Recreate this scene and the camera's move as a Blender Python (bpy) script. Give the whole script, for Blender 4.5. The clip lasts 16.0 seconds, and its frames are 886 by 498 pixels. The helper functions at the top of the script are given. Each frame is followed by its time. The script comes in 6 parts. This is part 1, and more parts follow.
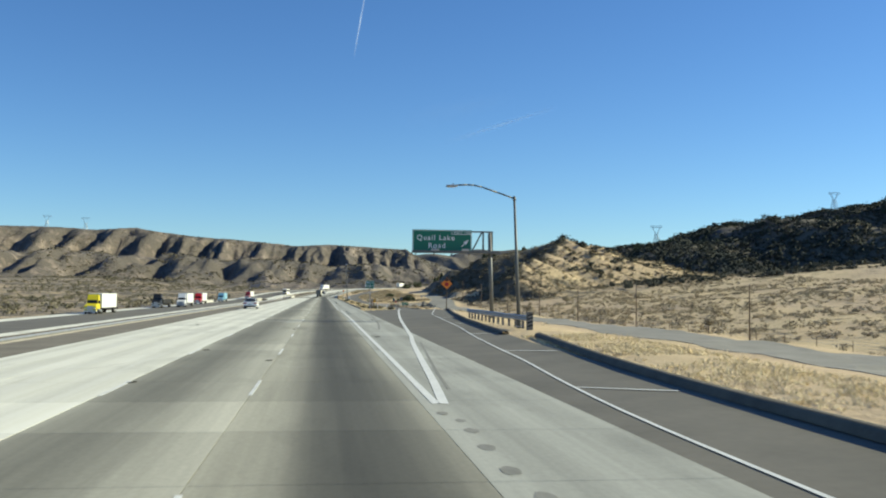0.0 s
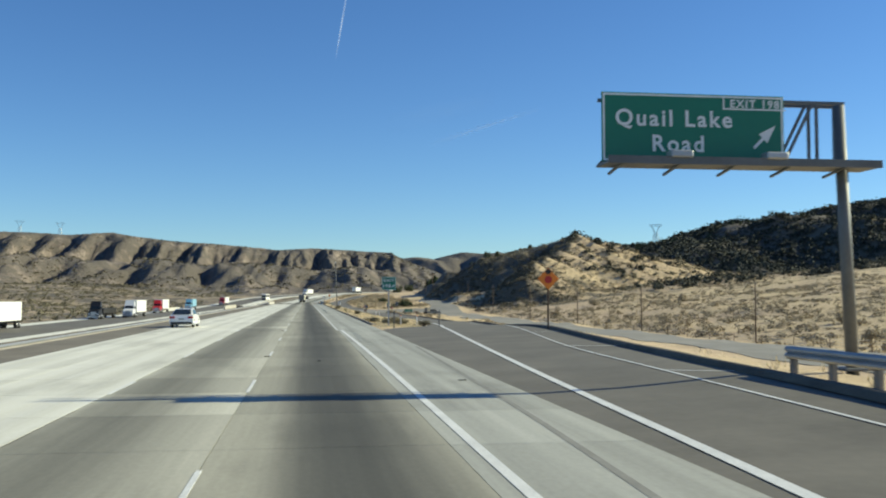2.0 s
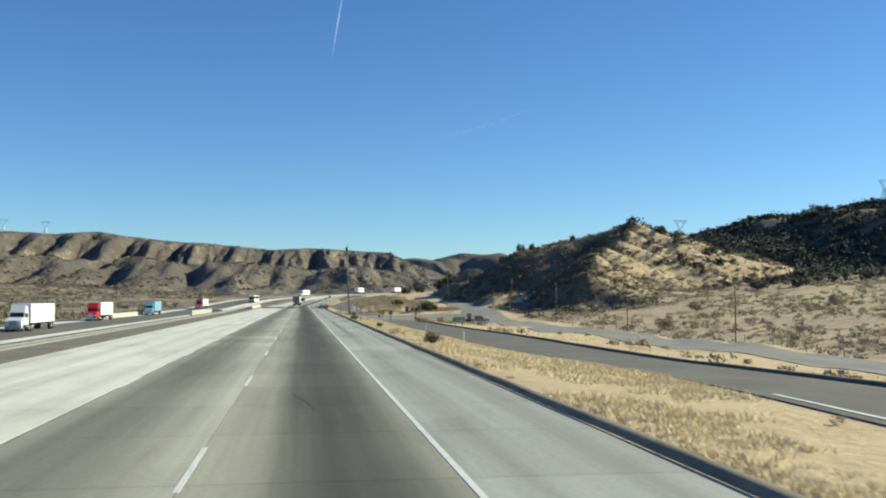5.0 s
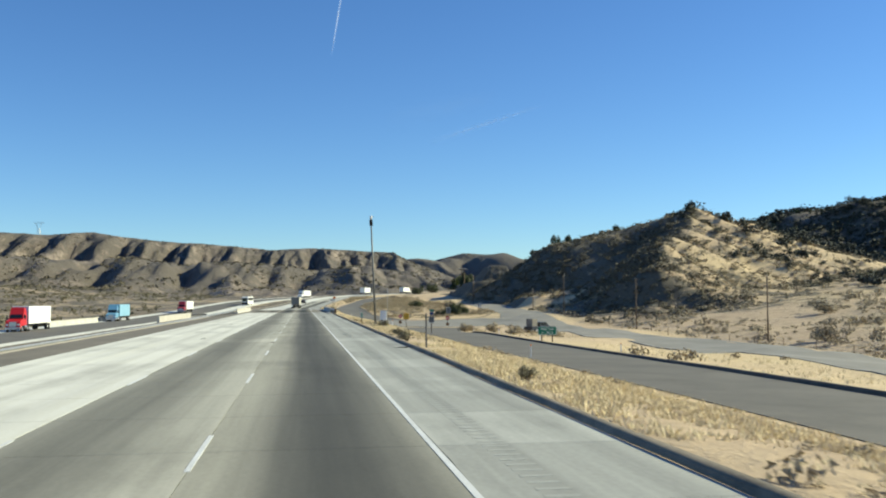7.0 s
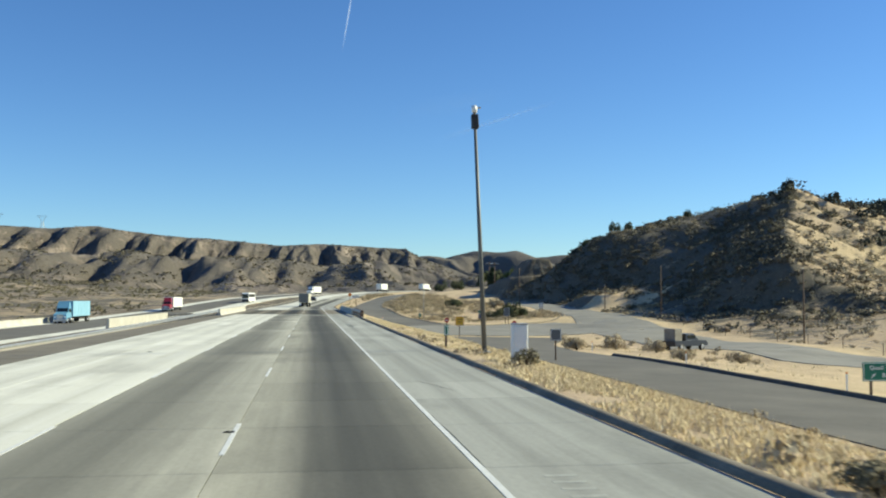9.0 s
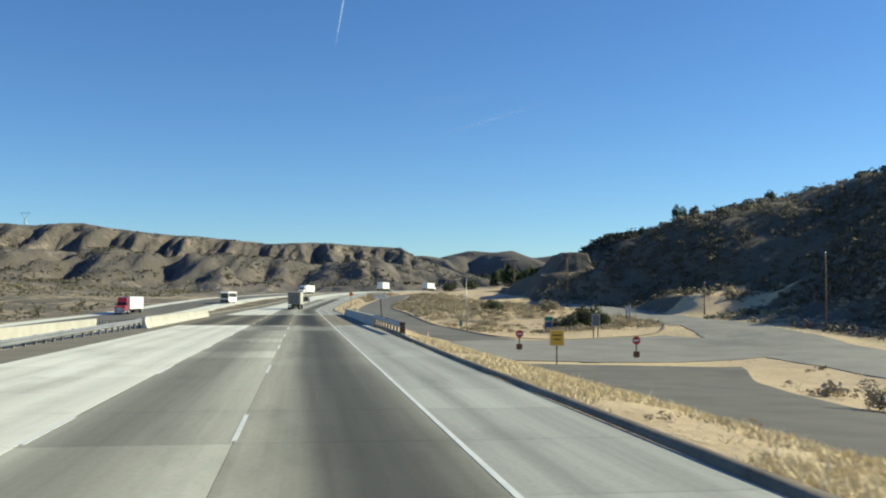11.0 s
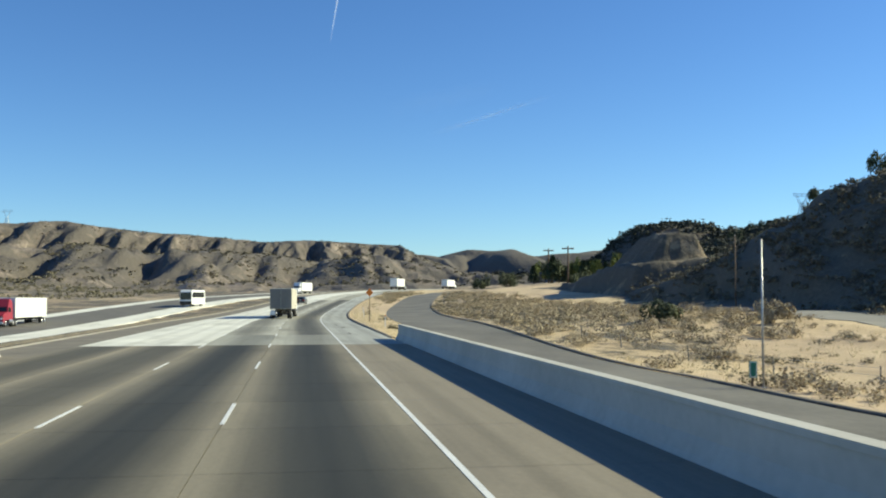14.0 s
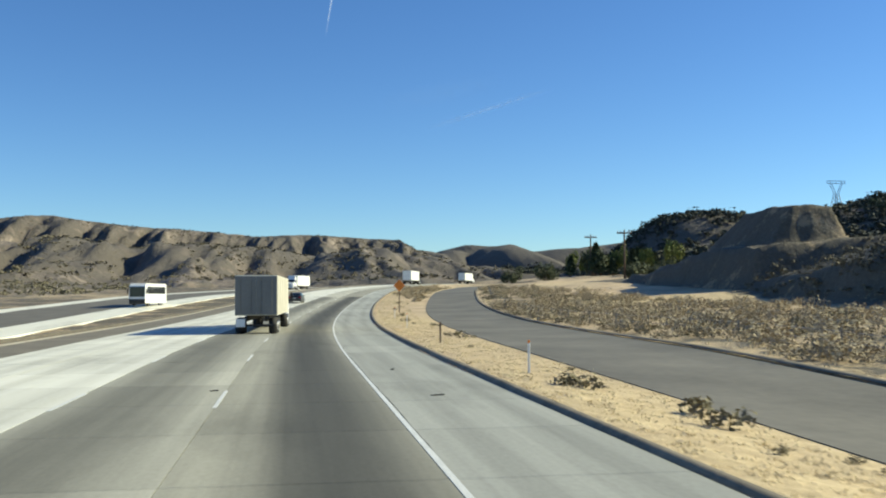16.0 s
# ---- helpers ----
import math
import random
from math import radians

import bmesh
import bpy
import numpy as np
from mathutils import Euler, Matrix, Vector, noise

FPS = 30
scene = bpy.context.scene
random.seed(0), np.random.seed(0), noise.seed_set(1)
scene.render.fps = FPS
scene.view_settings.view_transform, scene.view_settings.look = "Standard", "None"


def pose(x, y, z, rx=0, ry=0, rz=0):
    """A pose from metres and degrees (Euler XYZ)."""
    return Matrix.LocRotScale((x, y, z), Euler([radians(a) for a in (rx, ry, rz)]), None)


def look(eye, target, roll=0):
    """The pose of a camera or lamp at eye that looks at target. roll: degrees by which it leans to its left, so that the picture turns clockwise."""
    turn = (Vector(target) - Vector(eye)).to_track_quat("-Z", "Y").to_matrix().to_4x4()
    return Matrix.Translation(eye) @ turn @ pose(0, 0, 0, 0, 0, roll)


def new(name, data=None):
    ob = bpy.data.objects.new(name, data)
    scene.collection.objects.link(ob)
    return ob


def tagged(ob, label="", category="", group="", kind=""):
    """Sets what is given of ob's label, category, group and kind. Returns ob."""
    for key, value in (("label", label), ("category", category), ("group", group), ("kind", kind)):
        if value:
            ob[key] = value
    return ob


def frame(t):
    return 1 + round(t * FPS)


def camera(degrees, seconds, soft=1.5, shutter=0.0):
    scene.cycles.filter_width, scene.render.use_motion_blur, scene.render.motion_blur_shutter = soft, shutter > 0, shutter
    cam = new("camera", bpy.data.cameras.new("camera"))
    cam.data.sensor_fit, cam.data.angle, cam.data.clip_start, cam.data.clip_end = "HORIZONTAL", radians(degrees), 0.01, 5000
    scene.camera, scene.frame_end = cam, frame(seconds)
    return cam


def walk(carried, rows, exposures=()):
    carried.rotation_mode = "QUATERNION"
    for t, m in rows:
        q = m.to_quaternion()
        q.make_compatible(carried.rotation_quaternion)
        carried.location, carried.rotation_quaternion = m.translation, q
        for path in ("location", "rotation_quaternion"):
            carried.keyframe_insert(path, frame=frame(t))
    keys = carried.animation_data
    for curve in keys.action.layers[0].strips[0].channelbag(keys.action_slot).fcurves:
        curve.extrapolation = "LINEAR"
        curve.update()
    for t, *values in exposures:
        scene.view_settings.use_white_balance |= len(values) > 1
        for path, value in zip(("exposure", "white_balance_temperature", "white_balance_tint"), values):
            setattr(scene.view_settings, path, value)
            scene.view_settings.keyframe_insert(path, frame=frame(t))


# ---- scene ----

# ---------------------------------------------------------------- camera
cam = camera(49.1, 16.0, soft=2.0, shutter=0.12)
EXPOSURE, SKY, SUN, KELVIN, TINT = 0.86, 0.083, 4.6, 6650, -2
PATH = [
    (0.0, 0.197, 0.318, 2.350, 92.618, 0.500, -7.057),
    (0.5, 0.190, 14.508, 2.350, 92.663, 0.233, -7.317),
    (1.0, 0.085, 28.966, 2.350, 92.630, 0.182, -7.535),
    (1.5, 0.024, 42.894, 2.350, 92.732, 0.146, -7.839),
    (2.0, 0.013, 56.759, 2.350, 92.851, -0.042, -8.032),
    (2.5, 0.001, 70.953, 2.350, 92.916, -0.023, -8.189),
    (3.0, -0.022, 85.237, 2.350, 92.984, -0.226, -8.272),
    (3.5, 0.058, 99.372, 2.350, 93.051, -0.124, -8.294),
    (4.0, 0.072, 113.662, 2.350, 93.014, 0.078, -8.253),
    (6.5, 0.147, 184.939, 2.350, 92.927, -0.298, -8.301),
    (7.0, 0.164, 199.137, 2.350, 93.007, -0.352, -8.249),
    (7.5, 0.194, 213.503, 2.350, 93.015, -0.463, -8.061),
    (8.0, 0.158, 227.902, 2.350, 92.981, -0.263, -7.896),
    (8.5, -0.004, 242.250, 2.350, 92.953, -0.137, -7.769),
    (9.0, -0.099, 256.588, 2.350, 92.901, 0.066, -7.733),
    (11.5, -0.330, 327.876, 2.350, 92.953, 0.183, -8.316),
    (12.0, -0.220, 342.028, 2.350, 93.026, 0.085, -8.367),
    (12.5, -0.200, 356.336, 2.350, 93.114, 0.062, -8.409),
    (13.0, -0.174, 370.659, 2.350, 93.032, 0.163, -8.486),
    (13.5, -0.081, 384.829, 2.350, 93.012, 0.114, -8.505),
    (14.0, -0.012, 399.158, 2.350, 92.925, -0.052, -8.479),
    (14.5, 0.012, 413.188, 2.350, 93.134, 0.186, -8.495),
    (15.0, 0.141, 427.365, 2.350, 93.048, 0.069, -8.507),
    (15.5, 0.213, 441.306, 2.350, 92.831, 0.159, -8.641),
    (16.0, 0.226, 455.466, 2.350, 92.697, -0.191, -8.727),
]


walk(cam, [(t, pose(x, y, z, rx, -roll, yaw)) for t, x, y, z, rx, roll, yaw in PATH], [(t, EXPOSURE + e, KELVIN, TINT) for t, e in ((0.0, -0.24), (2.0, -0.31), (4.0, -0.30), (6.5, -0.15), (9.0, -0.15), (11.5, -0.27), (13.0, -0.19), (14.5, -0.12), (16.0, -0.19))])

# ---------------------------------------------------------------- sky and sun
SUN_UP, SUN_AHEAD = 29.0, 4.0      # height, and how far ahead of square-on from the right
world = bpy.data.worlds.new("world")
scene.world = world
world.use_nodes = True
wn = world.node_tree.nodes
sky = wn.new("ShaderNodeTexSky")
sky.sky_type = "NISHITA"
sky.sun_disc = False
sky.sun_elevation = radians(SUN_UP)
sky.sun_rotation = radians(90 - SUN_AHEAD)
sky.altitude, sky.air_density, sky.dust_density, sky.ozone_density = 900, 1.0, 0.2, 3.0
deep = wn.new("ShaderNodeHueSaturation")
deep.inputs["Saturation"].default_value, deep.inputs["Hue"].default_value = 1.08, 0.508
tint = wn.new("ShaderNodeMix")
tint.data_type, tint.blend_type = "RGBA", "MULTIPLY"
tint.inputs[0].default_value, tint.inputs[7].default_value = 1.0, (0.775, 0.945, 1.125, 1)
world.node_tree.links.new(sky.outputs[0], tint.inputs[6])
world.node_tree.links.new(tint.outputs[2], deep.inputs["Color"])
world.node_tree.links.new(deep.outputs[0], wn["Background"].inputs[0])
wn["Background"].inputs[1].default_value = SKY
sun_data = bpy.data.lights.new("sun", "SUN")
sun_data.energy, sun_data.angle, sun_data.color = SUN, radians(0.53), (1.0, 0.915, 0.69)
sun = new("sun", sun_data)
up, az = radians(SUN_UP), radians(SUN_AHEAD)
sun.matrix_world = look((500 * math.cos(up) * math.cos(az), 500 * math.cos(up) * math.sin(az), 500 * math.sin(up)), (0, 0, 0))


# ---------------------------------------------------------------- materials
def nodes_of(name):
    m = bpy.data.materials.new(name)
    m.use_nodes = True
    nt = m.node_tree
    return m, nt, nt.nodes, nt.links, nt.nodes["Principled BSDF"]


def noise_node(nt, coord, scale, detail=4, rough=0.55, stretch=(1, 1, 1)):
    n = nt.nodes.new("ShaderNodeTexNoise")
    n.inputs["Scale"].default_value, n.inputs["Detail"].default_value, n.inputs["Roughness"].default_value = scale, detail, rough
    mp = nt.nodes.new("ShaderNodeMapping")
    mp.inputs["Scale"].default_value = stretch
    nt.links.new(coord, mp.inputs[0])
    nt.links.new(mp.outputs[0], n.inputs["Vector"])
    return n.outputs["Fac"]


def ramp_node(nt, fac, stops):
    r = nt.nodes.new("ShaderNodeValToRGB")
    while len(r.color_ramp.elements) < len(stops):
        r.color_ramp.elements.new(0.5)
    for e, (p, c) in zip(r.color_ramp.elements, stops):
        e.position = p
        e.color = (*c, 1) if len(c) == 3 else c
    nt.links.new(fac, r.inputs[0])
    return r.outputs[0]


def mix_node(nt, fac, a, b, mode="MIX"):
    m = nt.nodes.new("ShaderNodeMix")
    m.data_type, m.blend_type = "RGBA", mode
    for sock, v in ((m.inputs[0], fac), (m.inputs[6], a), (m.inputs[7], b)):
        if isinstance(v, (int, float)):
            sock.default_value = v
        elif isinstance(v, tuple):
            sock.default_value = (*v, 1)
        else:
            nt.links.new(v, sock)
    return m.outputs[2]


def math_node(nt, op, a, b=0.0, clamp=False):
    m = nt.nodes.new("ShaderNodeMath")
    m.operation, m.use_clamp = op, clamp
    for sock, v in ((m.inputs[0], a), (m.inputs[1], b)):
        if isinstance(v, (int, float)):
            sock.default_value = v
        else:
            nt.links.new(v, sock)
    return m.outputs[0]


def where(nt):
    return nt.nodes.new("ShaderNodeNewGeometry").outputs["Position"]


def bump(nt, bsdf, height, strength, distance):
    b = nt.nodes.new("ShaderNodeBump")
    b.inputs["Strength"].default_value, b.inputs["Distance"].default_value = strength, distance
    nt.links.new(height, b.inputs["Height"])
    nt.links.new(b.outputs[0], bsdf.inputs["Normal"])


def plain(name, dark, light, scale=3.0, rough=0.6, metal=0.0, relief=0.1, depth=0.01, spots=0.35):
    """A worn surface: two tones at a coarse and a fine scale, with a little relief."""
    m, nt, ns, ln, b = nodes_of(name)
    pos = where(nt)
    coarse, fine = noise_node(nt, pos, scale * 0.2, 3), noise_node(nt, pos, scale * 3, 5)
    both = math_node(nt, "ADD", math_node(nt, "MULTIPLY", coarse, 1 - spots), math_node(nt, "MULTIPLY", fine, spots))
    ln.new(ramp_node(nt, both, [(0.3, dark), (0.7, light)]), b.inputs["Base Color"])
    b.inputs["Roughness"].default_value, b.inputs["Metallic"].default_value = rough, metal
    if relief:
        bump(nt, b, fine, relief, depth)
    return m


def slab_material(name, dark, light, tracks, stain, vary=0.12, rare=5.0):
    """Concrete paving: wheel tracks along the slab, tone from slab to slab, grain, stains."""
    m, nt, ns, ln, b = nodes_of(name)
    pos = where(nt)
    info = ns.new("ShaderNodeObjectInfo")
    tex = ns.new("ShaderNodeTexCoord")
    xyz = ns.new("ShaderNodeSeparateXYZ")
    ln.new(tex.outputs["Object"], xyz.inputs[0])
    wob = math_node(nt, "MULTIPLY", math_node(nt, "SUBTRACT", noise_node(nt, pos, 0.12, 3, 0.5, (1, 0.15, 1)), 0.5), 1.1)
    across = math_node(nt, "ADD", xyz.outputs[0], wob)
    worn = ramp_node(nt, math_node(nt, "ADD", math_node(nt, "MULTIPLY", across, 0.25), 0.5), [(p, (v, v, v)) for p, v in tracks])
    grain, blot = noise_node(nt, pos, 9, 6, 0.7), noise_node(nt, pos, 0.35, 4, 0.6, (1, 0.3, 1))
    base = mix_node(nt, worn, light, dark)
    tone = math_node(nt, "ADD", 0.93, math_node(nt, "MULTIPLY", math_node(nt, "POWER", info.outputs["Random"], rare), vary))
    base = mix_node(nt, 1.0, base, tone, "MULTIPLY")
    base = mix_node(nt, ramp_node(nt, blot, [(0.52, (0, 0, 0)), (0.72, (stain, stain, stain))]), base, tuple(0.55 * c for c in dark))
    streak = noise_node(nt, pos, 1.0, 4, 0.6, (2.6, 0.05, 1))
    base = mix_node(nt, 0.28, base, ramp_node(nt, streak, [(0.3, (0.28, 0.28, 0.28)), (0.7, (0.72, 0.72, 0.72))]), "OVERLAY")
    base = mix_node(nt, 0.5, base, ramp_node(nt, grain, [(0.25, (0.35, 0.35, 0.35)), (0.75, (0.65, 0.65, 0.65))]), "OVERLAY")
    ln.new(base, b.inputs["Base Color"])
    b.inputs["Roughness"].default_value = 0.8
    b.inputs["Specular IOR Level"].default_value = 0.25
    bump(nt, b, grain, 0.25, 0.01)
    return m


GREY_TRACKS = [(0.0, 0.0), (0.14, 0.05), (0.26, 0.32), (0.38, 0.82), (0.52, 0.95), (0.70, 0.9), (0.84, 0.66), (0.94, 0.28), (1.0, 0.1)]
WARM_TRACKS = [(0.0, 0.3), (0.1, 0.5), (0.25, 0.88), (0.45, 0.9), (0.6, 0.62), (0.75, 0.25), (0.9, 0.05), (1.0, 0.0)]
DECK_TRACKS = [(0.0, 0.0), (0.10, 0.05), (0.22, 0.55), (0.36, 0.92), (0.5, 1.0), (0.64, 0.95), (0.76, 0.65), (0.90, 0.1), (1.0, 0.0)]
PALE_TRACKS = [(0.0, 0.05), (0.22, 0.25), (0.33, 0.6), (0.46, 0.2), (0.58, 0.2), (0.70, 0.6), (0.82, 0.25), (1.0, 0.05)]
M_LANE = slab_material("worn grey concrete", (0.072, 0.070, 0.061), (0.37, 0.354, 0.288), GREY_TRACKS, 0.35, 0.2, 9.0)
M_LANE2 = slab_material("worn warm concrete", (0.17, 0.164, 0.136), (0.47, 0.453, 0.377), WARM_TRACKS, 0.35, 0.32, 10.0)
M_PALE = slab_material("new pale concrete", (0.50, 0.49, 0.43), (0.76, 0.745, 0.655), PALE_TRACKS, 0.45, 0.12)
M_DECK_LANE = slab_material("brown deck concrete", (0.034, 0.035, 0.031), (0.25, 0.22, 0.16), DECK_TRACKS, 0.25)
M_DECK_PALE = slab_material("tan deck concrete", (0.095, 0.088, 0.068), (0.30, 0.262, 0.19), DECK_TRACKS, 0.25)
M_APPROACH = slab_material("grey approach concrete", (0.20, 0.198, 0.17), (0.39, 0.38, 0.32), GREY_TRACKS, 0.35)
M_SHOULDER = slab_material("shoulder concrete", (0.24, 0.24, 0.216), (0.41, 0.41, 0.37), PALE_TRACKS, 0.5, 0.2)
M_DECK = slab_material("brown bridge deck", (0.17, 0.147, 0.108), (0.27, 0.235, 0.178), PALE_TRACKS, 0.3)
M_ASPHALT = plain("ramp asphalt", (0.095, 0.087, 0.072), (0.165, 0.151, 0.125), 1.5, 0.85, 0, 0.3, 0.01, 0.3)
M_RAMP = plain("worn ramp asphalt", (0.085, 0.079, 0.067), (0.19, 0.176, 0.148), 0.8, 0.85, 0, 0.3, 0.01, 0.3)
M_OLD = plain("sun-bleached asphalt", (0.185, 0.175, 0.152), (0.28, 0.265, 0.232), 1.2, 0.85, 0, 0.3, 0.01, 0.3)
M_DIKE = plain("tarred kerb", (0.11, 0.092, 0.068), (0.27, 0.228, 0.17), 4, 0.95, 0, 0.4, 0.02)
M_TARRED = plain("black tarred kerb", (0.06, 0.052, 0.042), (0.15, 0.13, 0.10), 4, 0.95, 0, 0.4, 0.02)
M_SAND = plain("pale gritty sand", (0.38, 0.335, 0.25), (0.56, 0.50, 0.385), 2, 0.95, 0, 0.4, 0.02)
M_DIRT = plain("oily dirt verge", (0.12, 0.105, 0.08), (0.22, 0.194, 0.152), 2, 0.95, 0, 0.5, 0.03)
M_PAINT = plain("white road paint", (0.50, 0.50, 0.48), (0.80, 0.80, 0.77), 6, 0.6, 0, 0.1, 0.003, 0.6)
M_WALL = plain("barrier concrete", (0.36, 0.345, 0.30), (0.52, 0.50, 0.445), 2, 0.85, 0, 0.15, 0.01)
M_STEEL = plain("galvanised steel", (0.30, 0.31, 0.32), (0.46, 0.47, 0.48), 5, 0.45, 0.6, 0.05, 0.003)
M_POLE = plain("dull grey pole steel", (0.10, 0.105, 0.105), (0.17, 0.175, 0.172), 3, 0.55, 0.3, 0.03, 0.003)
M_WOOD = plain("weathered post wood", (0.09, 0.06, 0.04), (0.20, 0.14, 0.095), 9, 0.9, 0, 0.4, 0.01)
M_GREY_WOOD = plain("greyed post wood", (0.13, 0.12, 0.105), (0.26, 0.245, 0.22), 9, 0.9, 0, 0.4, 0.01)
M_GREEN = plain("green sign sheeting", (0.008, 0.14, 0.085), (0.012, 0.18, 0.11), 1, 0.45, 0, 0, 0)
M_WHITE = plain("white sheeting", (0.70, 0.71, 0.70), (0.82, 0.82, 0.80), 2, 0.5, 0, 0, 0)
M_ORANGE = plain("orange sheeting", (0.75, 0.20, 0.02), (0.85, 0.27, 0.03), 2, 0.5, 0, 0, 0)
M_RED = plain("red sheeting", (0.42, 0.02, 0.02), (0.52, 0.03, 0.03), 2, 0.5, 0, 0, 0)
M_BLACK = plain("black", (0.012, 0.012, 0.013), (0.03, 0.03, 0.03), 4, 0.55, 0, 0, 0)


def ground_material():
    m, nt, ns, ln, b = nodes_of("dry ground")
    pos = where(nt)
    cover_and_shade, upland = ns.new("ShaderNodeAttribute"), ns.new("ShaderNodeAttribute")
    cover_and_shade.attribute_name, upland.attribute_name = "cover_and_shade", "upland"
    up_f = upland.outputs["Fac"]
    big, mid, fine = noise_node(nt, pos, 0.02, 5, 0.6), noise_node(nt, pos, 0.16, 6, 0.65), noise_node(nt, pos, 1.6, 6, 0.7)
    broad = noise_node(nt, pos, 0.0085, 5, 0.62)
    sand = ramp_node(nt, mid, [(0.3, (0.37, 0.275, 0.178)), (0.55, (0.53, 0.398, 0.258)), (0.75, (0.64, 0.50, 0.345))])
    straw = ramp_node(nt, fine, [(0.3, (0.44, 0.325, 0.18)), (0.7, (0.70, 0.56, 0.335))])
    soil = mix_node(nt, ramp_node(nt, big, [(0.4, (0, 0, 0)), (0.62, (1, 1, 1))]), sand, straw)
    rills = noise_node(nt, pos, 0.075, 5, 0.6, (1, 0.22, 0.12))
    weather = math_node(nt, "ADD", math_node(nt, "MULTIPLY", mid, 0.3), math_node(nt, "MULTIPLY", big, 0.3))
    # upland rock and scrub tones are greyed: distant haze put into the colour
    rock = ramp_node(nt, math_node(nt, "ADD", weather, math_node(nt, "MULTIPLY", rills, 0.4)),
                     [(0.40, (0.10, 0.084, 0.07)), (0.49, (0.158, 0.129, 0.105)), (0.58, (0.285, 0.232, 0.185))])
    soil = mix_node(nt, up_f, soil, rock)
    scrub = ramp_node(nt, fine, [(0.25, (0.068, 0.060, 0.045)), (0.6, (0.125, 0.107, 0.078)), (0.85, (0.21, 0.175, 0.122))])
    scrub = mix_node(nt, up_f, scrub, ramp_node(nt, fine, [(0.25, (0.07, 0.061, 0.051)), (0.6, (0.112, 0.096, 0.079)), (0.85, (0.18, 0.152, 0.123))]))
    lev = math_node(nt, "ADD", cover_and_shade.outputs["Fac"], math_node(nt, "MULTIPLY", math_node(nt, "SUBTRACT", mid, 0.5), 1.6))
    lev = math_node(nt, "ADD", lev, math_node(nt, "MULTIPLY", math_node(nt, "SUBTRACT", fine, 0.5), 0.8))
    coarse = noise_node(nt, pos, 0.055, 7, 0.72, (1, 0.7, 1))
    lev = math_node(nt, "ADD", lev, math_node(nt, "MULTIPLY", math_node(nt, "MULTIPLY", math_node(nt, "SUBTRACT", coarse, 0.5), up_f), 2.6))
    patch = math_node(nt, "MULTIPLY", math_node(nt, "SUBTRACT", broad, 0.5), up_f)
    lev = math_node(nt, "ADD", lev, math_node(nt, "MULTIPLY", patch, 2.2))
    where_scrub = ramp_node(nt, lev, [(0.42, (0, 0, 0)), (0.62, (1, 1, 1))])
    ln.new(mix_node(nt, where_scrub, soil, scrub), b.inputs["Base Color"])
    b.inputs["Roughness"].default_value = 0.95
    near_h = math_node(nt, "MULTIPLY", math_node(nt, "ADD", fine, math_node(nt, "MULTIPLY", where_scrub, 0.6)), 0.25)
    far_h = math_node(nt, "ADD", math_node(nt, "MULTIPLY", rills, 5.0), math_node(nt, "MULTIPLY", mid, 2.2))
    bump(nt, b, math_node(nt, "ADD", near_h, math_node(nt, "MULTIPLY", far_h, up_f)), 0.7, 1.0)
    return m


M_GROUND = ground_material()

# ---------------------------------------------------------------- the road's line and the lie of the land
BEND, RADIUS, BEND_LEN = 488.0, 900.0, 420.0
TURN = BEND_LEN / RADIUS
_S = np.linspace(-400, 2400, 2801)
_Z = np.interp(_S, [-400, 535, 570, 605, 650, 760, 920, 1300, 2400], [0, 0, 0.5, 1.5, 3.2, 5.6, 7.6, 10, 12])
_Z = np.convolve(np.pad(_Z, 15, mode="edge"), np.ones(31) / 31, "valid")


def zroad(s):
    return np.interp(s, _S, _Z)


def along(s, d):
    """Place and heading (from +y, to the right) at s metres along the road and d metres to the right of its line."""
    if s < BEND:
        return d, s, 0.0
    a = min((s - BEND) / RADIUS, TURN)
    rest = max(0.0, s - BEND - BEND_LEN)
    x = RADIUS - RADIUS * math.cos(a) + d * math.cos(a) + rest * math.sin(a)
    y = BEND + RADIUS * math.sin(a) - d * math.sin(a) + rest * math.cos(a)
    return x, y, a


def road_coords(x, y):
    """s and d of places, for arrays."""
    u, v = RADIUS - x, y - BEND
    ang = np.arctan2(v, np.maximum(u, 1.0))
    r = np.hypot(u, v)
    s1, d1 = BEND + RADIUS * ang, RADIUS - r
    ex, ey, ea = along(BEND + BEND_LEN, 0.0)
    px, py = x - ex, y - ey
    s2, d2 = BEND + BEND_LEN + px * math.sin(ea) + py * math.cos(ea), px * math.cos(ea) - py * math.sin(ea)
    s = np.where(v < 0, y, np.where(ang < TURN, s1, s2))
    d = np.where(v < 0, x, np.where(ang < TURN, d1, d2))
    return s, d


_G = np.random.RandomState(5).rand(256, 256)


def vnoise(x, y):
    xi, yi = np.floor(x).astype(int), np.floor(y).astype(int)
    fx, fy = x - xi, y - yi
    fx, fy = fx * fx * (3 - 2 * fx), fy * fy * (3 - 2 * fy)
    g = lambda a, b: _G[a % 256, b % 256]
    return (g(xi, yi) * (1 - fx) + g(xi + 1, yi) * fx) * (1 - fy) + (g(xi, yi + 1) * (1 - fx) + g(xi + 1, yi + 1) * fx) * fy


def fbm(x, y, octaves=4):
    t, a = 0.0, 0.5
    for k in range(octaves):
        t = t + a * vnoise(x * 2 ** k + 17 * k, y * 2 ** k + 31 * k)
        a *= 0.5
    return t


def smooth(a, b, v):
    t = np.clip((v - a) / (b - a), 0, 1)
    return t * t * (3 - 2 * t)


